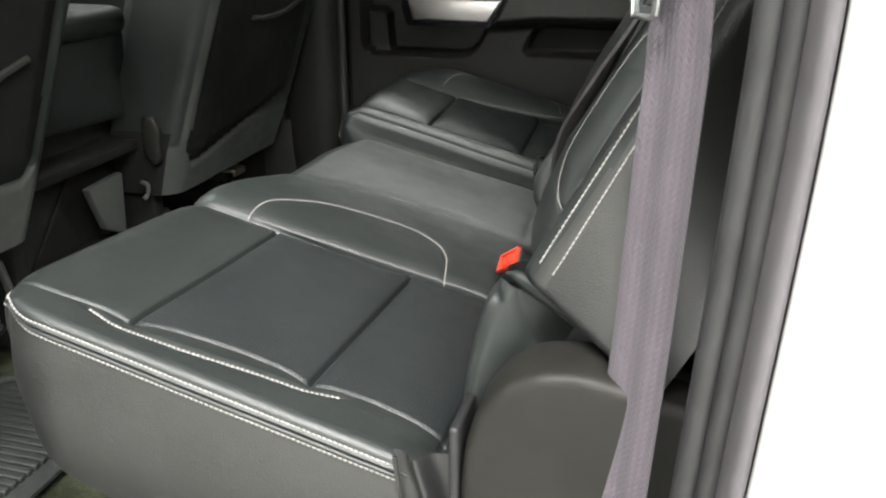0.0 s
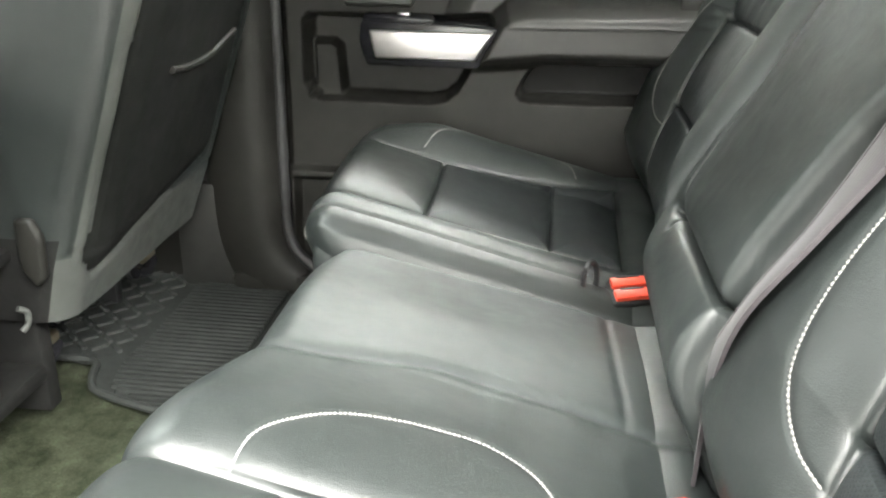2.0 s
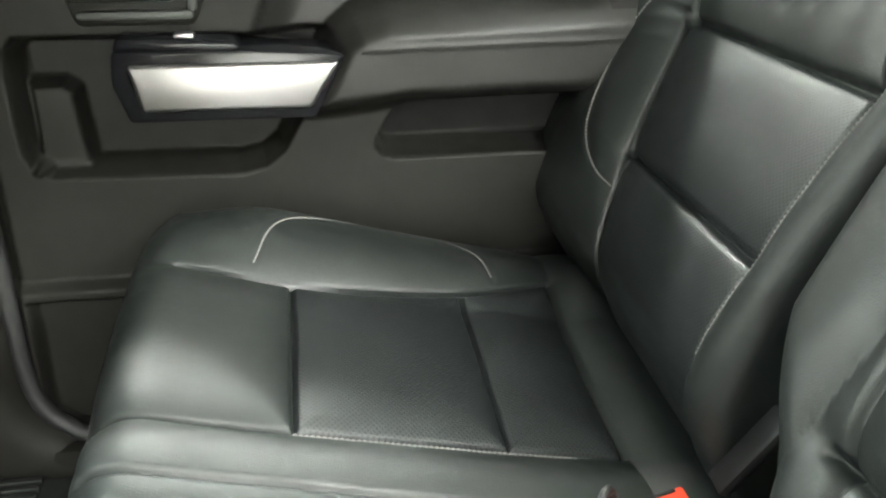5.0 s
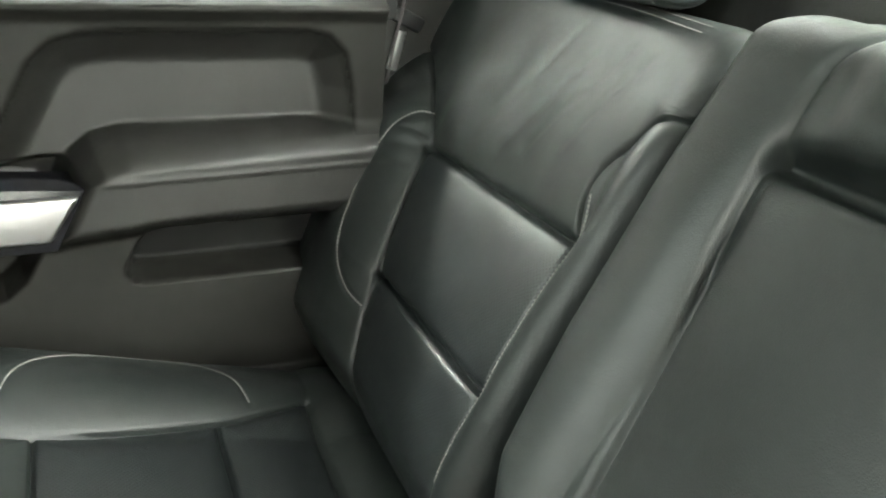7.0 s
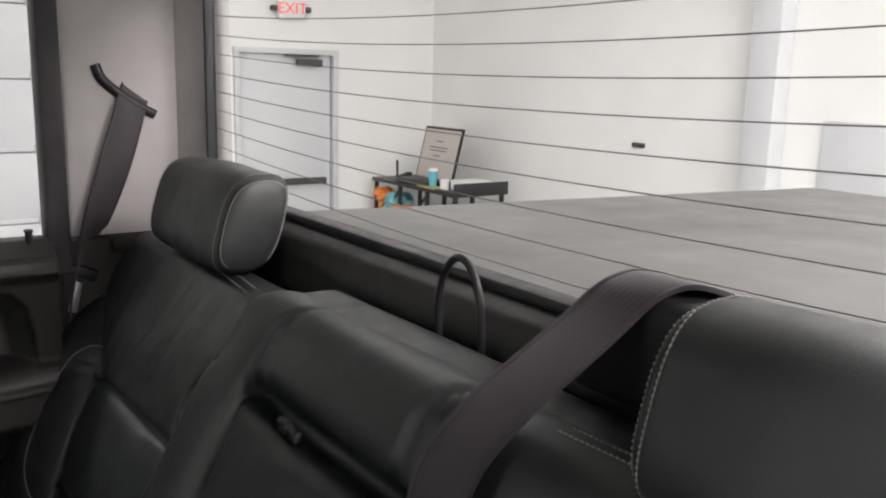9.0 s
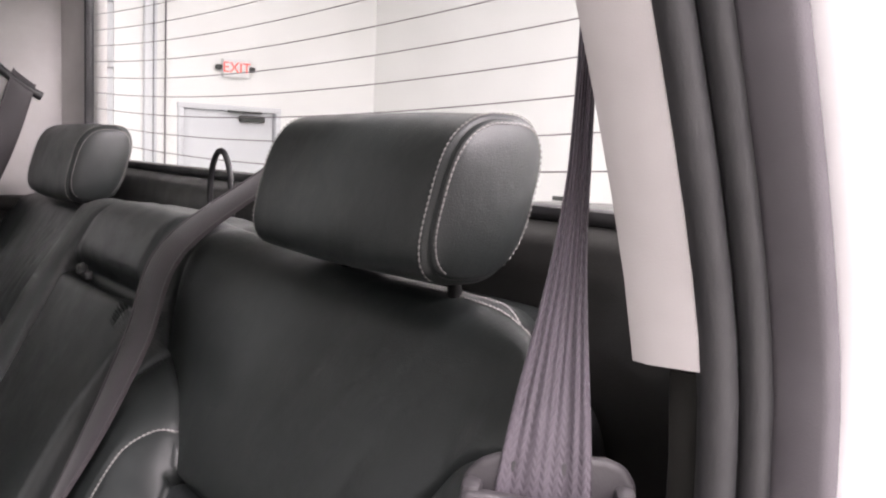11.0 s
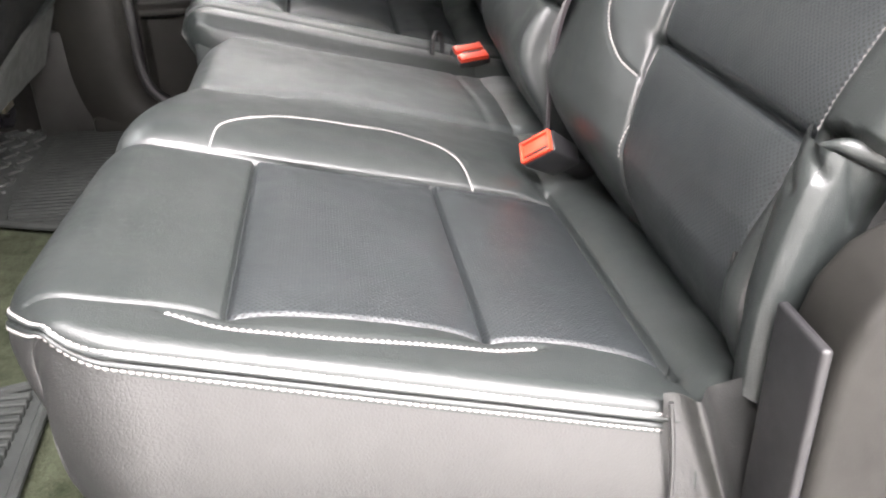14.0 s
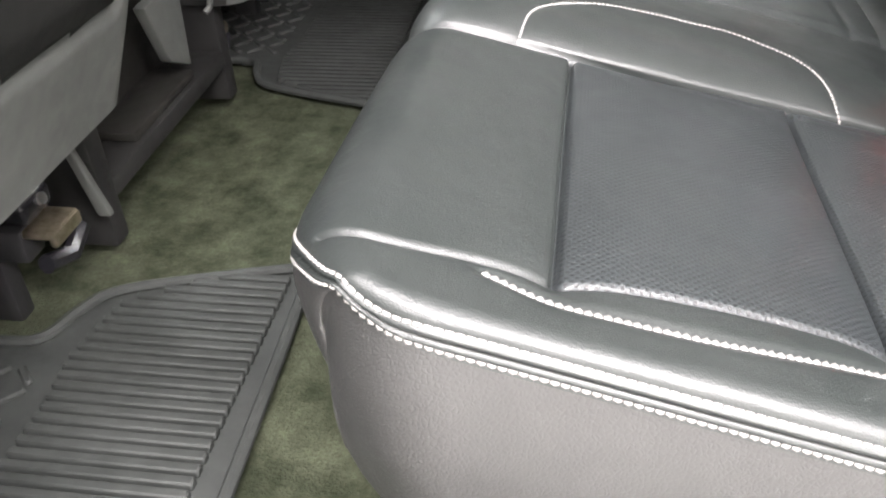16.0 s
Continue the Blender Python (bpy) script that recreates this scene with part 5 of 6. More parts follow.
# lower side trim beside the near backrest: an arched plastic wheel-house cover
arch = [(0.262, 0.10), (0.262, 0.355), (0.265, 0.390), (0.274, 0.424), (0.292, 0.449), (0.320, 0.465), (0.352, 0.469), (0.39, 0.462), (0.44, 0.450), (0.44, 0.10)]
wheel = thing("wheelhouse_cover", (0.32, -0.86, 0.0), "charcoal moulded wheelhouse cover beside the seat", "side trim", kind="structure")
part("cover", prism(arch, -0.844, -0.776, "y", 0.011, 5), TRIM, wheel)
part("front_plate", rbox((0.2565, -0.8095, 0.2525), (0.009, 0.061, 0.305), 0.0035, 3), BLACK, wheel, "black plastic hinge cover")

# ---- cab floor, carpet and mats ----
single("floor", rbox((-0.45, 0, -0.06), (2.35, 1.86, 0.11), 0.0), CARPET, "olive-grey cut pile cab carpet", "carpet", kind="structure", smooth=False)
single("seat_riser", rbox((0.38, 0, 0.06), (0.44, 1.46, 0.12), 0.02), CARPET, "carpeted step below the rear seat", "floor step", kind="structure")
single("trim", rbox((0.0, -0.935, -0.02), (0.95, 0.13, 0.05), 0.012), TRIM, "charcoal door sill plate", "sill", kind="structure")


def mat(sign):
    """A ribbed rubber mat with a raised rim; sign mirrors it across the cab."""
    root = thing("floor_mat", (-0.65, sign * 0.5, 0.0), "black ribbed rubber floor mat with raised rim", "floor mat", "rubber floor mats")
    rim = [(-0.446, 0.248), (-0.450, 0.234), (-0.462, 0.231), (-0.60, 0.270), (-0.685, 0.302), (-0.715, 0.345), (-0.735, 0.395), (-0.79, 0.405), (-0.95, 0.41), (-1.0, 0.42), (-1.0, 0.86), (-0.425, 0.86), (-0.432, 0.60)]
    rim = [(x, sign * y) for x, y in rim]
    part("base", prism(rim, 0.002, 0.007, "z", 0.0), RUBBER, root)
    loop = curve_pts(rim + rim[:1], 5)
    part("rim", tube([(x, y, 0.011) for x, y in loop], 0.0075, 8), RUBBER, root, "raised rubber rim")
    for k in range(37):
        y = 0.260 + 0.0160 * k
        lo = np.interp(y, [0.25, 0.315, 0.36, 0.42, 0.5, 0.9], [-0.545, -0.665, -0.675, -0.685, -0.675, -0.68])
        part("rib", rbox(((lo - 0.468) / 2, sign * y, 0.0105), (-0.468 - lo, 0.0118, 0.012), 0.002, 1), RUBBER, root)
    for i in range(6):
        for j in range(13):
            a = 45 if (i + j) % 2 else -45
            part("tread", rbox((-0.722 - 0.036 * i, sign * (0.455 + 0.032 * j), 0.0085), (0.034, 0.011, 0.008), 0.003, 1, Euler((0, 0, radians(a))).to_matrix().to_4x4()), RUBBER, root)


mat(-1)
mat(1)

# ---- front seats seen from behind ----
def lathe(profile, at, n=20):
    verts = [(at[0] + r * math.cos(2 * math.pi * k / n), at[1] + r * math.sin(2 * math.pi * k / n), at[2] + z) for r, z in profile for k in range(n)]
    faces = [(i * n + k, i * n + (k + 1) % n, (i + 1) * n + (k + 1) % n, (i + 1) * n + k) for i in range(len(profile) - 1) for k in range(n)]
    return verts, faces + [tuple(range(n))[::-1], tuple((len(profile) - 1) * n + k for k in range(n))]


def front_seat(ys, dx, label):
    """A front seat back: padded shell, pale lower cover, dark map pocket."""
    s = 1 if ys > 0 else -1
    HW, du = (0.285, 0.0) if s > 0 else (0.265, 0.11)
    root = thing("front_seat", (-0.85 + dx, ys, 0.0), label, "seat", "front seats")

    def place(h, y):
        x = -0.640 + dx + 0.35 * (h - 0.23)
        return x, ys + y, h

    def base(U, V):
        pa, da, fa = edge(V + HW, 0.05, 0.14)
        pb, db, fb = edge(HW - V, 0.05, 0.14)
        w = np.interp(U, [0.15, 0.3, 0.7, 0.95, 1.02], [0.92, 1.0, 1.0, 0.93, 0.80] if s > 0 else [0.84, 0.88, 1.0, 0.93, 0.80])
        y = np.where(V < 0, -HW + pa, HW - pb) * w
        f = np.maximum(fa, fb)
        x = -0.640 + dx + 0.35 * (U - 0.23) - (da + db) - 0.13 * f
        return np.stack([x, ys + y, U - 0.1 * f * 0], -1)

    POCK = [(0.262, -0.222), (0.295, -0.248), (0.62, -0.240), (0.86, -0.21), (0.86, 0.18), (0.62, 0.205), (0.325, 0.215), (0.292, 0.195)]
    if s > 0:
        POCK = [(u + 0.05 * (v > 0) - 0.0, v) for u, v in POCK]
    else:
        POCK = [(u + du + 0.05 * (v < 0), v) for u, v in POCK]

    def disp(U, V):
        k = inside(U, V, POCK)
        d = -0.007 * np.exp(-(k / 0.006) ** 2) + 0.012 * step(-k / 0.05)
        if s > 0:
            d -= 0.003 * np.exp(-((U - 0.315) / 0.004) ** 2) * (np.abs(V) < HW)
        return -(d + 0.002 * ripple(U, V, 25, 41))

    def zone(U, V):
        z = np.where(inside(U, V, POCK) < 0, 1, 0)
        z[(U < 0.31 + du) & (z == 0)] = 2
        z[(s * V < -0.246) & (s * V > -0.272) & (z == 0)] = 2
        side = np.abs(V) > HW + 0.012
        z[side & (z == 2)] = 0
        z[side & (U < 0.34 + du)] = 3
        z[side & (U < 0.34 + du) & (V > 0)] = 4
        return z

    sk = Skin(base, disp)
    sk.build(np.linspace(0.195 if s > 0 else 0.290, 1.02, 130), lines_for(-HW, HW, 0.006, 0.05, 0.14, 0.05, 0.14), zone,
             {0: ("shell", LEATHER, "dark leather seat back"), 1: ("map_pocket", NET, "dark fabric map pocket"), 2: ("lower_cover", GREY, "pale grey plastic lower cover"), 3: ("side_skirt", MATTE, "dark plastic side skirt"), 4: ("side_skirt", MATTE, "dark plastic side skirt")}, root)
    c = curve_pts([(0.575, -0.12), (0.568, -0.05), (0.575, 0.05), (0.60, 0.14)], 8)
    P, N = sk.at(c[:, 0], c[:, 1])
    part("pocket_edge", tube([p - n * 0.003 for p, n in zip(P, N)], 0.006, 8), TRIM, root, "elastic pocket edge")
    part("front_pad", rbox((-0.70 + dx, ys, 0.60), (0.13, 0.46, 0.80), 0.05, 4, Euler((0, radians(19), 0)).to_matrix().to_4x4()), LEATHER, root)
    part("seat_cushion", rbox((-0.98 + dx, ys, 0.30), (0.52, 0.50, 0.16), 0.05, 4), LEATHER, root)
    part("headrest", rbox((-0.36 + dx, ys, 1.12), (0.11, 0.26, 0.17), 0.045, 4), LEATHER, root)
    for k in (-0.19, 0.19):
        part("rail", cat(rbox((-1.02 + dx, ys + k, 0.115), (0.50, 0.040, 0.045), 0.006), rbox((-0.84 + dx, ys + k, 0.05), (0.05, 0.03, 0.11), 0.006)), BLACK, root, "black steel seat rail")
        part("riser", rbox((-1.02 + dx, ys + k, 0.14), (0.32, 0.03, 0.18), 0.006), BLACK, root)
        rx, ry = -0.775 + dx, ys + k + 0.015 * s * -1
        end = part("rail_end", cat(rbox((rx, ry, 0.130), (0.085, 0.060, 0.010), 0.004), rbox((rx + 0.040, ry, 0.124), (0.010, 0.060, 0.018), 0.004)), BRASS, root, "scuffed yellow zinc rail end")
        part("latch_body", cat(rbox((rx - 0.012, ry, 0.158), (0.060, 0.062, 0.034), 0.010, 3), tube([(rx + 0.03, ry - 0.04, 0.10), (rx + 0.035, ry, 0.086), (rx + 0.03, ry + 0.04, 0.10)], 0.012, 8)), GLOSS, end, "black steel latch")
        part("bolt", tube([(rx + 0.012, ry + 0.004, 0.160), (rx + 0.022, ry + 0.004, 0.163)], 0.0075, 12), STEEL, end, "bright steel bolt")
        part("hook", tube([(rx - 0.03, ry + 0.035 * math.cos(g), 0.175 + 0.030 * math.sin(g)) for g in np.linspace(-0.6, 3.8, 14)], 0.011, 8), BLACK, end, "black steel hook")
        part("bolt", lathe([(0.011, 0.0), (0.011, 0.010), (0.007, 0.014)], (rx - 0.012, ry, 0.175), 12), STEEL, end, "bright steel bolt")
    if s > 0:
        part("recliner_cover", prism([(-0.694, 0.380), (-0.664, 0.380), (-0.652, 0.35), (-0.656, 0.285), (-0.672, 0.27), (-0.696, 0.30)], ys - 0.302, ys - 0.284, "y", 0.008, 3), TRIM, root, "charcoal side cover")
    else:
        part("recliner_cover", prism([(-0.772 + dx, 0.205), (-0.762 + dx, 0.205), (-0.728 + dx, 0.085), (-0.746 + dx, 0.085)], ys + 0.286, ys + 0.298, "y", 0.003), GREY, root, "pale grey side cover")


front_seat(0.470, 0.0, "black leather front passenger seat seen from behind")
front_seat(-0.53, 0.030, "black leather driver seat seen from behind")

# ---- centre console ----
con = thing("centre_console", (-1.0, 0.0, 0.0), "charcoal centre console with open rear shelf and bin", "console")
part("body", rbox((-1.05, 0.015, 0.29), (0.50, 0.44, 0.50), 0.03, 3), DARK, con)
part("lid", rbox((-0.95, 0.015, 0.575), (0.46, 0.40, 0.06), 0.025, 3), LEATHER, con, "black leather console lid")
part("rear_pad", prism([(-0.205, 0.39), (0.215, 0.37), (0.225, 0.55), (0.205, 0.575), (-0.195, 0.585), (-0.215, 0.56)], -0.80, -0.74, "x", 0.018, 3), LEATHER, con)
part("frame_side", rbox((-0.765, 0.232, 0.21), (0.10, 0.036, 0.38), 0.006), MATTE, con)
part("frame_side", rbox((-0.765, -0.205, 0.20), (0.10, 0.036, 0.36), 0.006), MATTE, con)
part("shelf", rbox((-0.765, 0.015, 0.315), (0.10, 0.42, 0.022), 0.006), MATTE, con, "charcoal shelf")
part("frame_foot", rbox((-0.765, 0.015, 0.095), (0.10, 0.42, 0.03), 0.006), MATTE, con)
part("bin_back", prism([(-0.105, 0.115), (0.205, 0.115), (0.205, 0.30), (0.06, 0.30)], -0.80, -0.79, "x", 0.002), TRIM, con, "charcoal bin wall")
part("bin_side", prism([(0.010, 0.262), (0.126, 0.268), (0.114, 0.132), (0.052, 0.164)], -0.742, -0.722, "x", 0.004), GREY, con, "pale grey bin side")
part("bin_floor", prism([(-0.10, 0.112), (0.112, 0.112), (0.112, 0.126), (-0.10, 0.126)], -0.79, -0.722, "x", 0.003), TRIM, con, "charcoal bin floor")
part("latch", tube(curve_pts([(-0.708, 0.166, 0.236), (-0.700, 0.176, 0.226), (-0.702, 0.176, 0.205), (-0.708, 0.168, 0.196)], 4), 0.005, 8), GREY, con, "grey bin latch")

# ---- the rest of the cab shell ----
single("headliner", rbox((-0.50, 0.07, 1.37), (2.36, 1.72, 0.05), 0.02), HEADLINER, "pale grey cab headliner", "headliner", kind="structure")
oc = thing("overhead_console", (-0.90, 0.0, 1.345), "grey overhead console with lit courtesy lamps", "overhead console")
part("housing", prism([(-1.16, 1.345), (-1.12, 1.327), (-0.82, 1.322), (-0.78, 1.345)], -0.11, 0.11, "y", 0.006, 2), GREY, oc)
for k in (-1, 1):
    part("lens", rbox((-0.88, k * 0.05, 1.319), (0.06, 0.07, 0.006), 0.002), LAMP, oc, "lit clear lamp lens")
single("dashboard", prism([(-1.62, 0.25), (-1.40, 0.25), (-1.36, 0.60), (-1.48, 0.78), (-1.78, 0.82), (-1.78, 0.25)], -0.86, 0.86, "y", 0.03, 3), TRIM, "long charcoal padded truck dashboard", "dashboard")
single("firewall", rbox((-1.70, 0, 0.25), (0.06, 1.86, 1.1), 0), TRIM, "charcoal cab front wall", "wall", kind="structure", smooth=False)
single("front_door", rbox((-1.16, 0.86, 0.36), (0.98, 0.10, 0.86), 0.03), TRIM, "charcoal front door panel", "door", kind="structure")
single("front_door", rbox((-1.16, -0.88, 0.36), (0.98, 0.10, 0.86), 0.03), TRIM, "charcoal front door panel", "door", kind="structure")
single("pillar_3", rbox((-0.60, -0.90, 0.66), (0.16, 0.10, 1.38), 0.02), TRIM, "charcoal centre pillar", "pillar", kind="structure")
single("roof", rbox((-0.50, 0.07, 1.42), (2.4, 1.76, 0.04), 0.02), PAINT, "white painted cab roof", "roof", kind="structure")

# Open door out of view, added to block light from the front.
od = thing("door_3", (-0.60, -0.98, -0.1), "open near rear door swung out on its hinges", "door", kind="structure")
swing = Matrix.Translation((-0.60, -0.98, 0)) @ Euler((0, 0, radians(-102))).to_matrix().to_4x4()
part("panel", moved(rbox((0.42, 0.03, 0.36), (0.82, 0.05, 0.90), 0.02, 3), swing), TRIM, od)
part("door_shell", moved(rbox((0.42, -0.025, 0.36), (0.84, 0.05, 0.92), 0.02, 3), swing), PAINT, od, "white painted door shell")
part("window_frame", moved(cat(rbox((0.03, 0, 1.08), (0.05, 0.05, 0.54), 0.01), rbox((0.80, 0, 1.08), (0.05, 0.05, 0.54), 0.01), rbox((0.42, 0, 1.34), (0.82, 0.05, 0.05), 0.01)), swing), SEAL, od, "black window frame")

# ---- truck bed with its soft cover ----
bed = thing("truck_bed", (1.6, 0, -0.2), "white painted truck bed", "truck bed")
part("bed_side", rbox((1.66, 0.90, 0.40), (1.90, 0.12, 0.80), 0.02), PAINT, bed)
part("bed_side", rbox((1.66, -0.90, 0.40), (1.90, 0.12, 0.80), 0.02), PAINT, bed)
part("tailgate", rbox((2.60, 0, 0.40), (0.06, 1.70, 0.76), 0.02), PAINT, bed)
single("bed_cover", moved(rbox((0.95, 0, 0), (1.90, 1.74, 0.03), 0.012), Matrix.Translation((0.72, 0, 0.838)) @ Euler((0, radians(1.5), 0)).to_matrix().to_4x4()), TONNEAU, "grey soft vinyl truck bed cover", "bed cover")

# ---- garage wall with sectional door and exit door ----
single("wall_garage", cat(rbox((2.81, 7.0, 1.5), (0.62, 0.2, 5.0), 0), rbox((4.745, 7.0, 1.5), (1.31, 0.2, 5.0), 0), rbox((3.605, 7.0, 2.65), (0.97, 0.2, 2.72), 0), rbox((-1.0, 7.0, 3.5), (7.0, 0.2, 1.0), 0)), WALLP, "white painted wall with garage opening", "wall", kind="structure", smooth=False)
gar = thing("garage_door", (-1.0, 6.95, GROUND), "white sectional overhead garage door with steel hinges", "garage door", kind="structure")
for k in range(-1, 7):
    lo, hi = max(GROUND, -0.728 + 0.577 * k), -0.728 + 0.577 * (k + 1)
    sec = part("section", rbox((-1.0, 6.93, (lo + hi) / 2), (7.0, 0.05, hi - lo - 0.012), 0.012), STEELW, gar)
    part("section_rail", rbox((-1.0, 6.903, lo + 0.020), (7.0, 0.012, 0.035), 0.005), STEELW, sec)
    for xh in (-1.8, -0.7, 0.36, 1.43, 2.42):
        part("hinge", cat(prism([(xh - 0.042, lo + 0.02), (xh - 0.034, lo + 0.05), (xh - 0.012, lo + 0.115), (xh + 0.012, lo + 0.115), (xh + 0.034, lo + 0.05), (xh + 0.042, lo + 0.02)], 6.880, 6.902, "y", 0.004),
                          rbox((xh, 6.875, lo + 0.01), (0.085, 0.02, 0.03), 0.006)), STEEL, sec, "small steel hinge")
track = thing("door_track", (2.83, 6.86, GROUND), "pale steel garage door track", "track", kind="structure")
part("rail", rbox((2.79, 6.86, 1.2), (0.075, 0.06, 4.2), 0.01), STEELW, track)
part("angle", rbox((2.86, 6.88, 1.2), (0.03, 0.04, 4.2), 0.006), STEELW, track)
part("pull_cord", tube([(2.95, 6.86, 0.62), (2.95, 6.86, 3.3)], 0.008, 6), INK, track, "thin dark cord")
part("cord_box", rbox((2.95, 6.86, 0.55), (0.07, 0.05, 0.16), 0.01), GREY, track, "small grey cord box")
ex = thing("door_2", (3.605, 6.92, GROUND), "white steel exit door with closer", "door", kind="structure")
part("leaf", rbox((3.605, 6.95, GROUND + 1.10), (0.93, 0.05, 2.19), 0.004), STEELW, ex)
part("door_frame", cat(rbox((3.605, 6.90, 1.295), (1.06, 0.07, 0.05), 0.004), rbox((3.105, 6.90, 0.17), (0.05, 0.07, 2.2), 0.004), rbox((4.105, 6.90, 0.17), (0.05, 0.07, 2.2), 0.004)), STEELW, ex)
part("closer", rbox((3.82, 6.87, 1.20), (0.26, 0.06, 0.06), 0.01), GREY, ex, "grey door closer")
part("closer_arm", rbox((3.74, 6.86, 1.262), (0.36, 0.02, 0.02), 0.004), GREY, ex, "grey closer arm")
part("push_bar", rbox((3.605, 6.87, 0.08), (0.78, 0.05, 0.06), 0.01), GREY, ex, "grey push bar")

sign = thing("exit_sign", (3.633, 6.86, 1.675), "white exit sign with red letters over the door", "exit sign")
part("box", rbox((3.633, 6.86, 1.675), (0.27, 0.06, 0.17), 0.01), WHITE, sign)
for s in (-1, 1):
    part("lamp_head", rbox((3.633 + s * 0.17, 6.86, 1.675), (0.06, 0.06, 0.05), 0.015), GREY, sign)


def letters(text, size, m, mat, parent, name):
    cu = bpy.data.curves.new(name, "FONT")
    cu.body, cu.size, cu.extrude, cu.align_x, cu.align_y = text, size, 0.002, "CENTER", "CENTER"
    tmp = new("tmp_text", cu)
    me = bpy.data.meshes.new_from_object(tmp.evaluated_get(bpy.context.evaluated_depsgraph_get()))
    bpy.data.objects.remove(tmp)
    geo = [m @ v.co for v in me.vertices], [list(p.vertices) for p in me.polygons]
    bpy.data.meshes.remove(me)
    return part(name, geo, mat, parent, "red letters", smooth=False)


letters("EXIT", 0.14, Matrix.Translation((3.633, 6.826, 1.675)) @ Euler((radians(90), 0, 0)).to_matrix().to_4x4(), SIGN_RED, sign, "letters")

# ---- workbench with computer by the rear wall ----
tb = thing("workbench", (4.7, 6.01, GROUND), "dark-topped steel workbench against the wall", "workbench")
part("top", rbox((4.75, 6.06, 0.085), (0.60, 1.40, 0.035), 0.006), BLACK, tb)
part("end_panel", rbox((4.75, 5.355, 0.13), (0.60, 0.02, 0.12), 0.004), BLACK, tb)
for px in (4.49, 5.01):
    for py in (5.39, 5.83, 6.29, 6.73):
        part("leg", rbox((px, py, (GROUND + 0.07) / 2), (0.035, 0.035, 0.07 - GROUND), 0.004), BLACK, tb)
for py in (5.39, 5.83, 6.29):
    part("brace", tube([(4.49, py, 0.05), (4.49, py + 0.38, -0.40)], 0.012, 6), BLACK, tb)
lap = thing("laptop", (4.65, 6.11, 0.1025), "open dark laptop showing a pale page", "laptop")
part("keyboard_base", rbox((4.63, 6.09, 0.125), (0.30, 0.50, 0.045), 0.008), BLACK, lap)
lid_m = Matrix.Translation((4.8, 6.09, 0.375)) @ Euler((0, radians(14), 0)).to_matrix().to_4x4()
scr = part("lid", moved(rbox((0, 0, 0), (0.02, 0.62, 0.52), 0.006), lid_m), BLACK, lap)
part("display", moved(rbox((-0.012, 0, 0), (0.004, 0.57, 0.47), 0), lid_m), SCREEN, scr, "pale lit page")
for k, (w, z) in enumerate(((0.10, 0.12), (0.30, 0.06), (0.26, 0.03), (0.12, -0.02))):
    part("text_bar", moved(rbox((-0.015, 0.02, z), (0.003, w, 0.012), 0), lid_m), INK, scr)


cup = thing("paper_cup", (4.55, 5.83, 0.1025), "pale blue paper cup with white lid", "cup")
part("cup", lathe([(0.032, 0), (0.043, 0.15)], (4.55, 5.83, 0.103)), CUP, cup)
part("lid", lathe([(0.045, 0.15), (0.045, 0.165), (0.036, 0.175)], (4.55, 5.83, 0.103)), WHITE, cup, "white lid")
single("mug", lathe([(0.04, 0), (0.042, 0.09)], (4.57, 5.67, 0.103)), WHITE, "white mug on the workbench", "mug")
single("notepad", rbox((4.53, 5.84, 0.106), (0.12, 0.26, 0.008), 0.002), YELLOW, "yellow notepad on the workbench", "notepad")
single("perforated_tray", rbox((4.75, 5.51, 0.15), (0.30, 0.22, 0.09), 0.006), WHITE, "white perforated tray on the workbench", "tray")
for k in range(4):
    single("tool", rbox((4.57 + 0.08 * k, 6.43 + 0.07 * k, 0.125), (0.06, 0.05, 0.045), 0.01), BLACK, "small dark tool on the workbench", "tool")
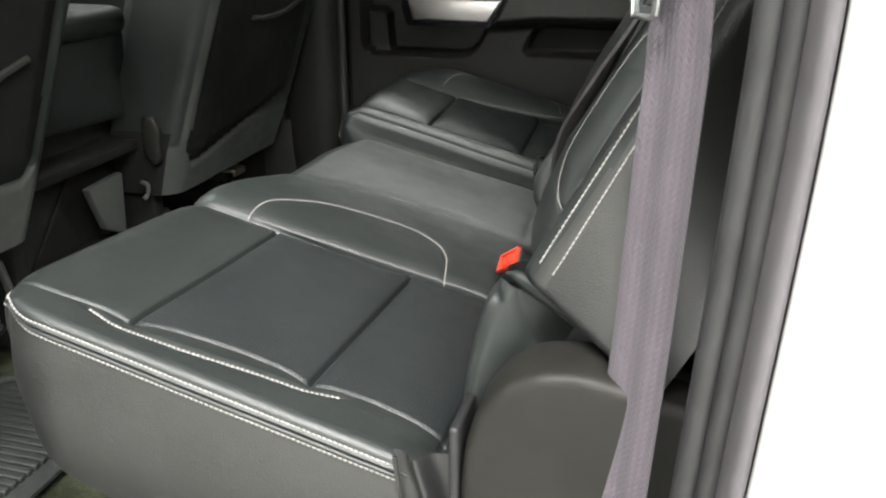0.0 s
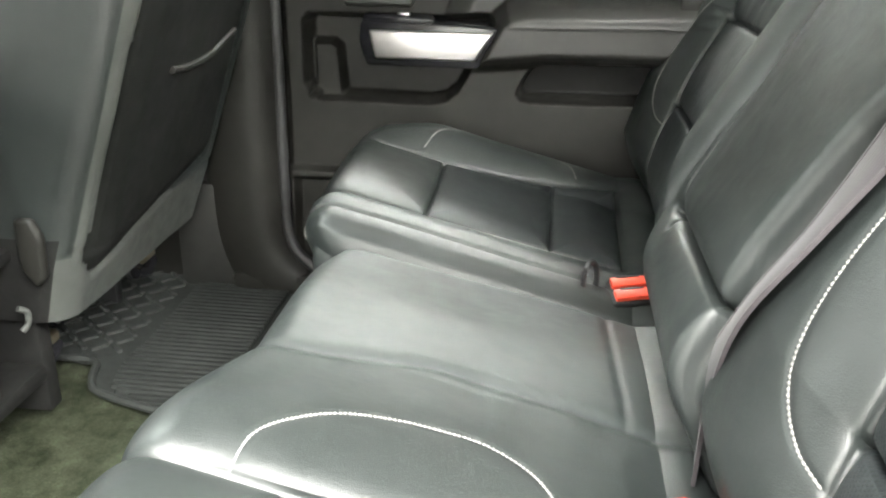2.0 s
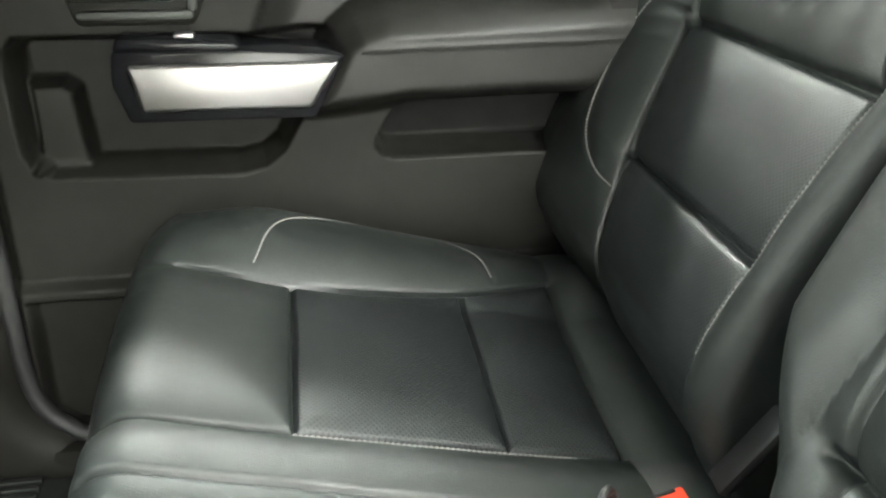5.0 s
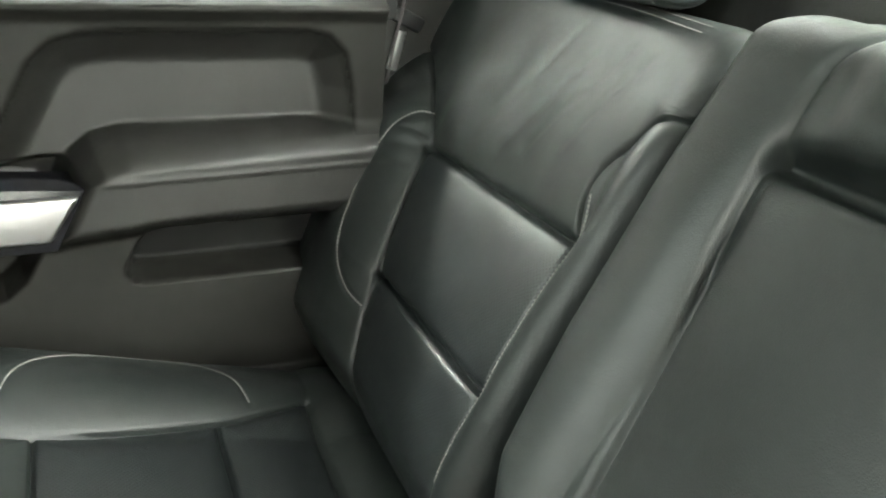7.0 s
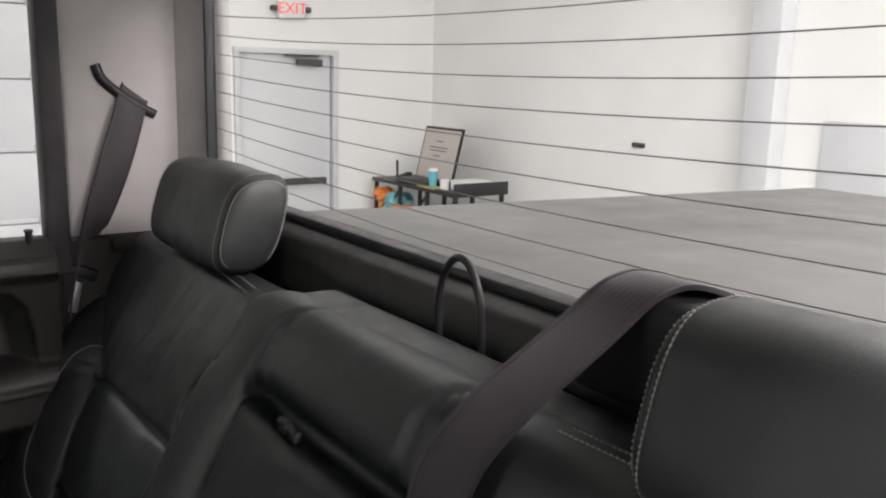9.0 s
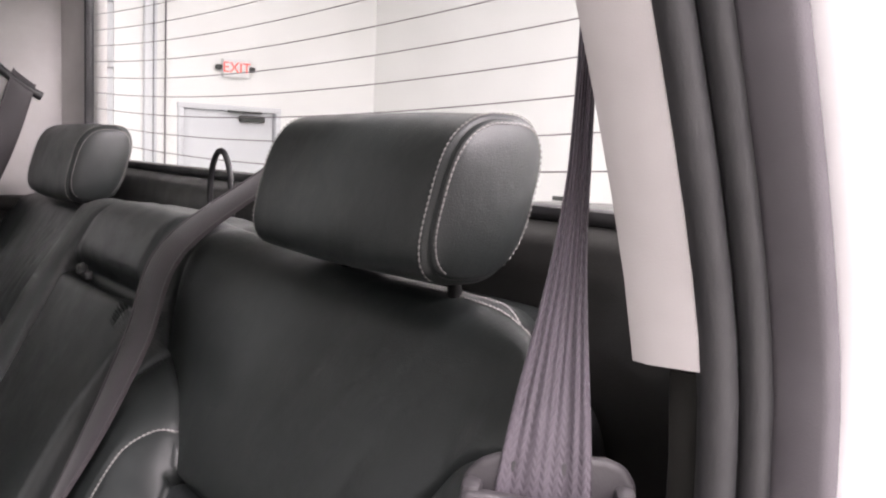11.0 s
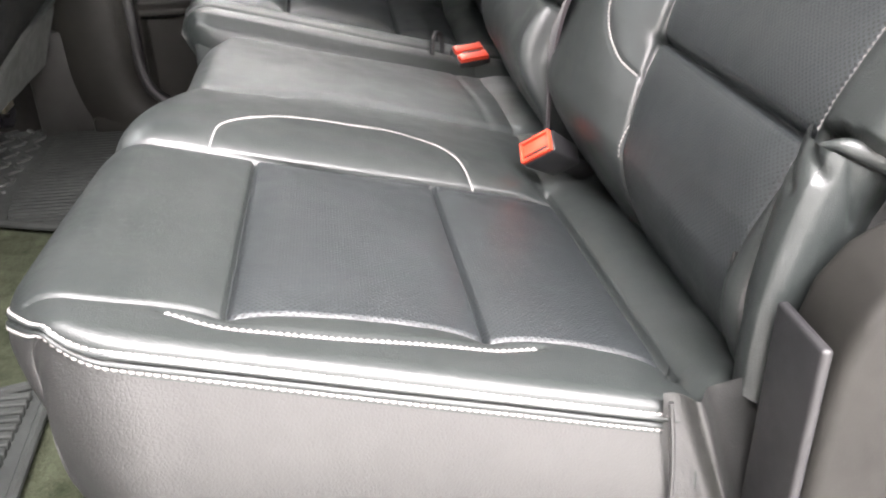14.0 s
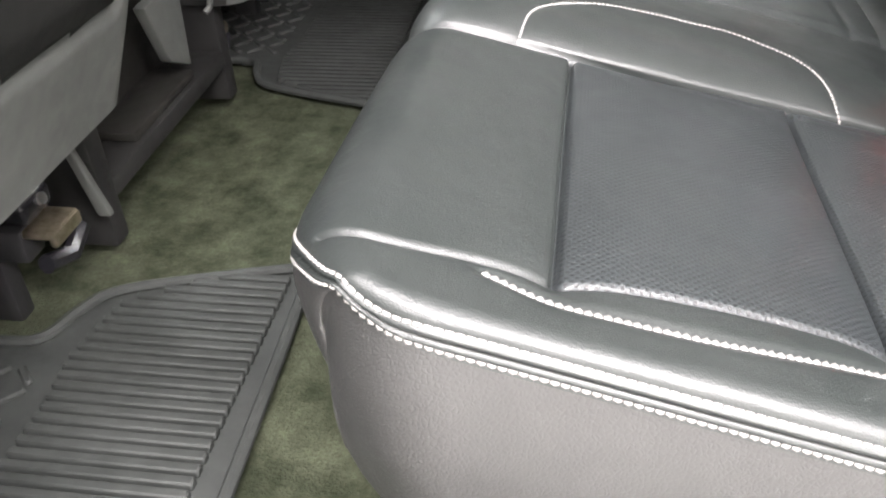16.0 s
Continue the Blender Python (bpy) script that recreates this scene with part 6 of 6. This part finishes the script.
single("coiled_lead", tube([(4.59 + 0.03 * math.cos(a), 6.51 + 0.05 * math.cos(a), 0.19 + 0.09 * math.sin(a)) for a in np.linspace(0, 5.5, 24)], 0.012, 6), BLACK, "dark coiled lead standing on the workbench", "cable")


def crumpled(at, r, seed, mat, name, label):
    bm = bmesh.new()
    bmesh.ops.create_icosphere(bm, subdivisions=3, radius=r)
    for v in bm.verts:
        v.co *= 0.75 + 0.5 * noise.noise(v.co * 9 / r * 0.2 + Vector((seed, seed, 0)))
        v.co += Vector(at)
    return single(name, from_bm(bm), mat, label, "cloth", smooth=False)


crumpled((4.55, 6.66, -0.10), 0.14, 3, ORANGE, "cloth", "crumpled orange cloth below the workbench")
crumpled((4.51, 6.31, -0.22), 0.15, 9, ORANGE, "cloth", "crumpled orange cloth below the workbench")
crumpled((4.57, 6.47, -0.18), 0.20, 5, TEAL, "bag", "crumpled teal plastic bag below the workbench")
crumpled((4.51, 6.61, -0.40), 0.20, 6, TEAL, "bag", "crumpled teal plastic bag below the workbench")
single("column", rbox((5.18, 2.85, 1.5), (0.16, 0.22, 5.0), 0.01), STEELW, "pale painted wall column", "column", kind="structure")
single("wall_outlet", rbox((5.24, 4.0, 0.62), (0.03, 0.12, 0.035), 0.006), GREY, "small grey wall fitting", "outlet", kind="structure")
single("window_3", cat(rbox((5.24, 2.0, 0.60), (0.03, 0.9, 0.60), 0.005), rbox((5.22, 2.0, 0.28), (0.08, 1.0, 0.04), 0.005)), STEELW, "pale framed wall panel", "panel", kind="structure")
for lx, ly in ((1.3, -4.5), (2.6, -3.0), (0.1, -2.6), (-0.7, 3.4), (1.8, 3.6), (3.9, 0.6), (-3.9, 0.0)):
    lampo = thing("ceiling_light", (lx, ly, 3.95), "white linear ceiling light", "ceiling light", "ceiling lights")
    part("housing", rbox((lx, ly, 3.75), (2.5, 0.6, 0.10), 0.02), WHITE, lampo)
    part("hanger", tube([(lx, ly, 3.79), (lx, ly, 3.96)], 0.02, 8), STEEL, lampo)
    part("diffuser", rbox((lx, ly, 3.69), (2.4, 0.5, 0.02), 0.005), LAMP, lampo, "lit diffuser")
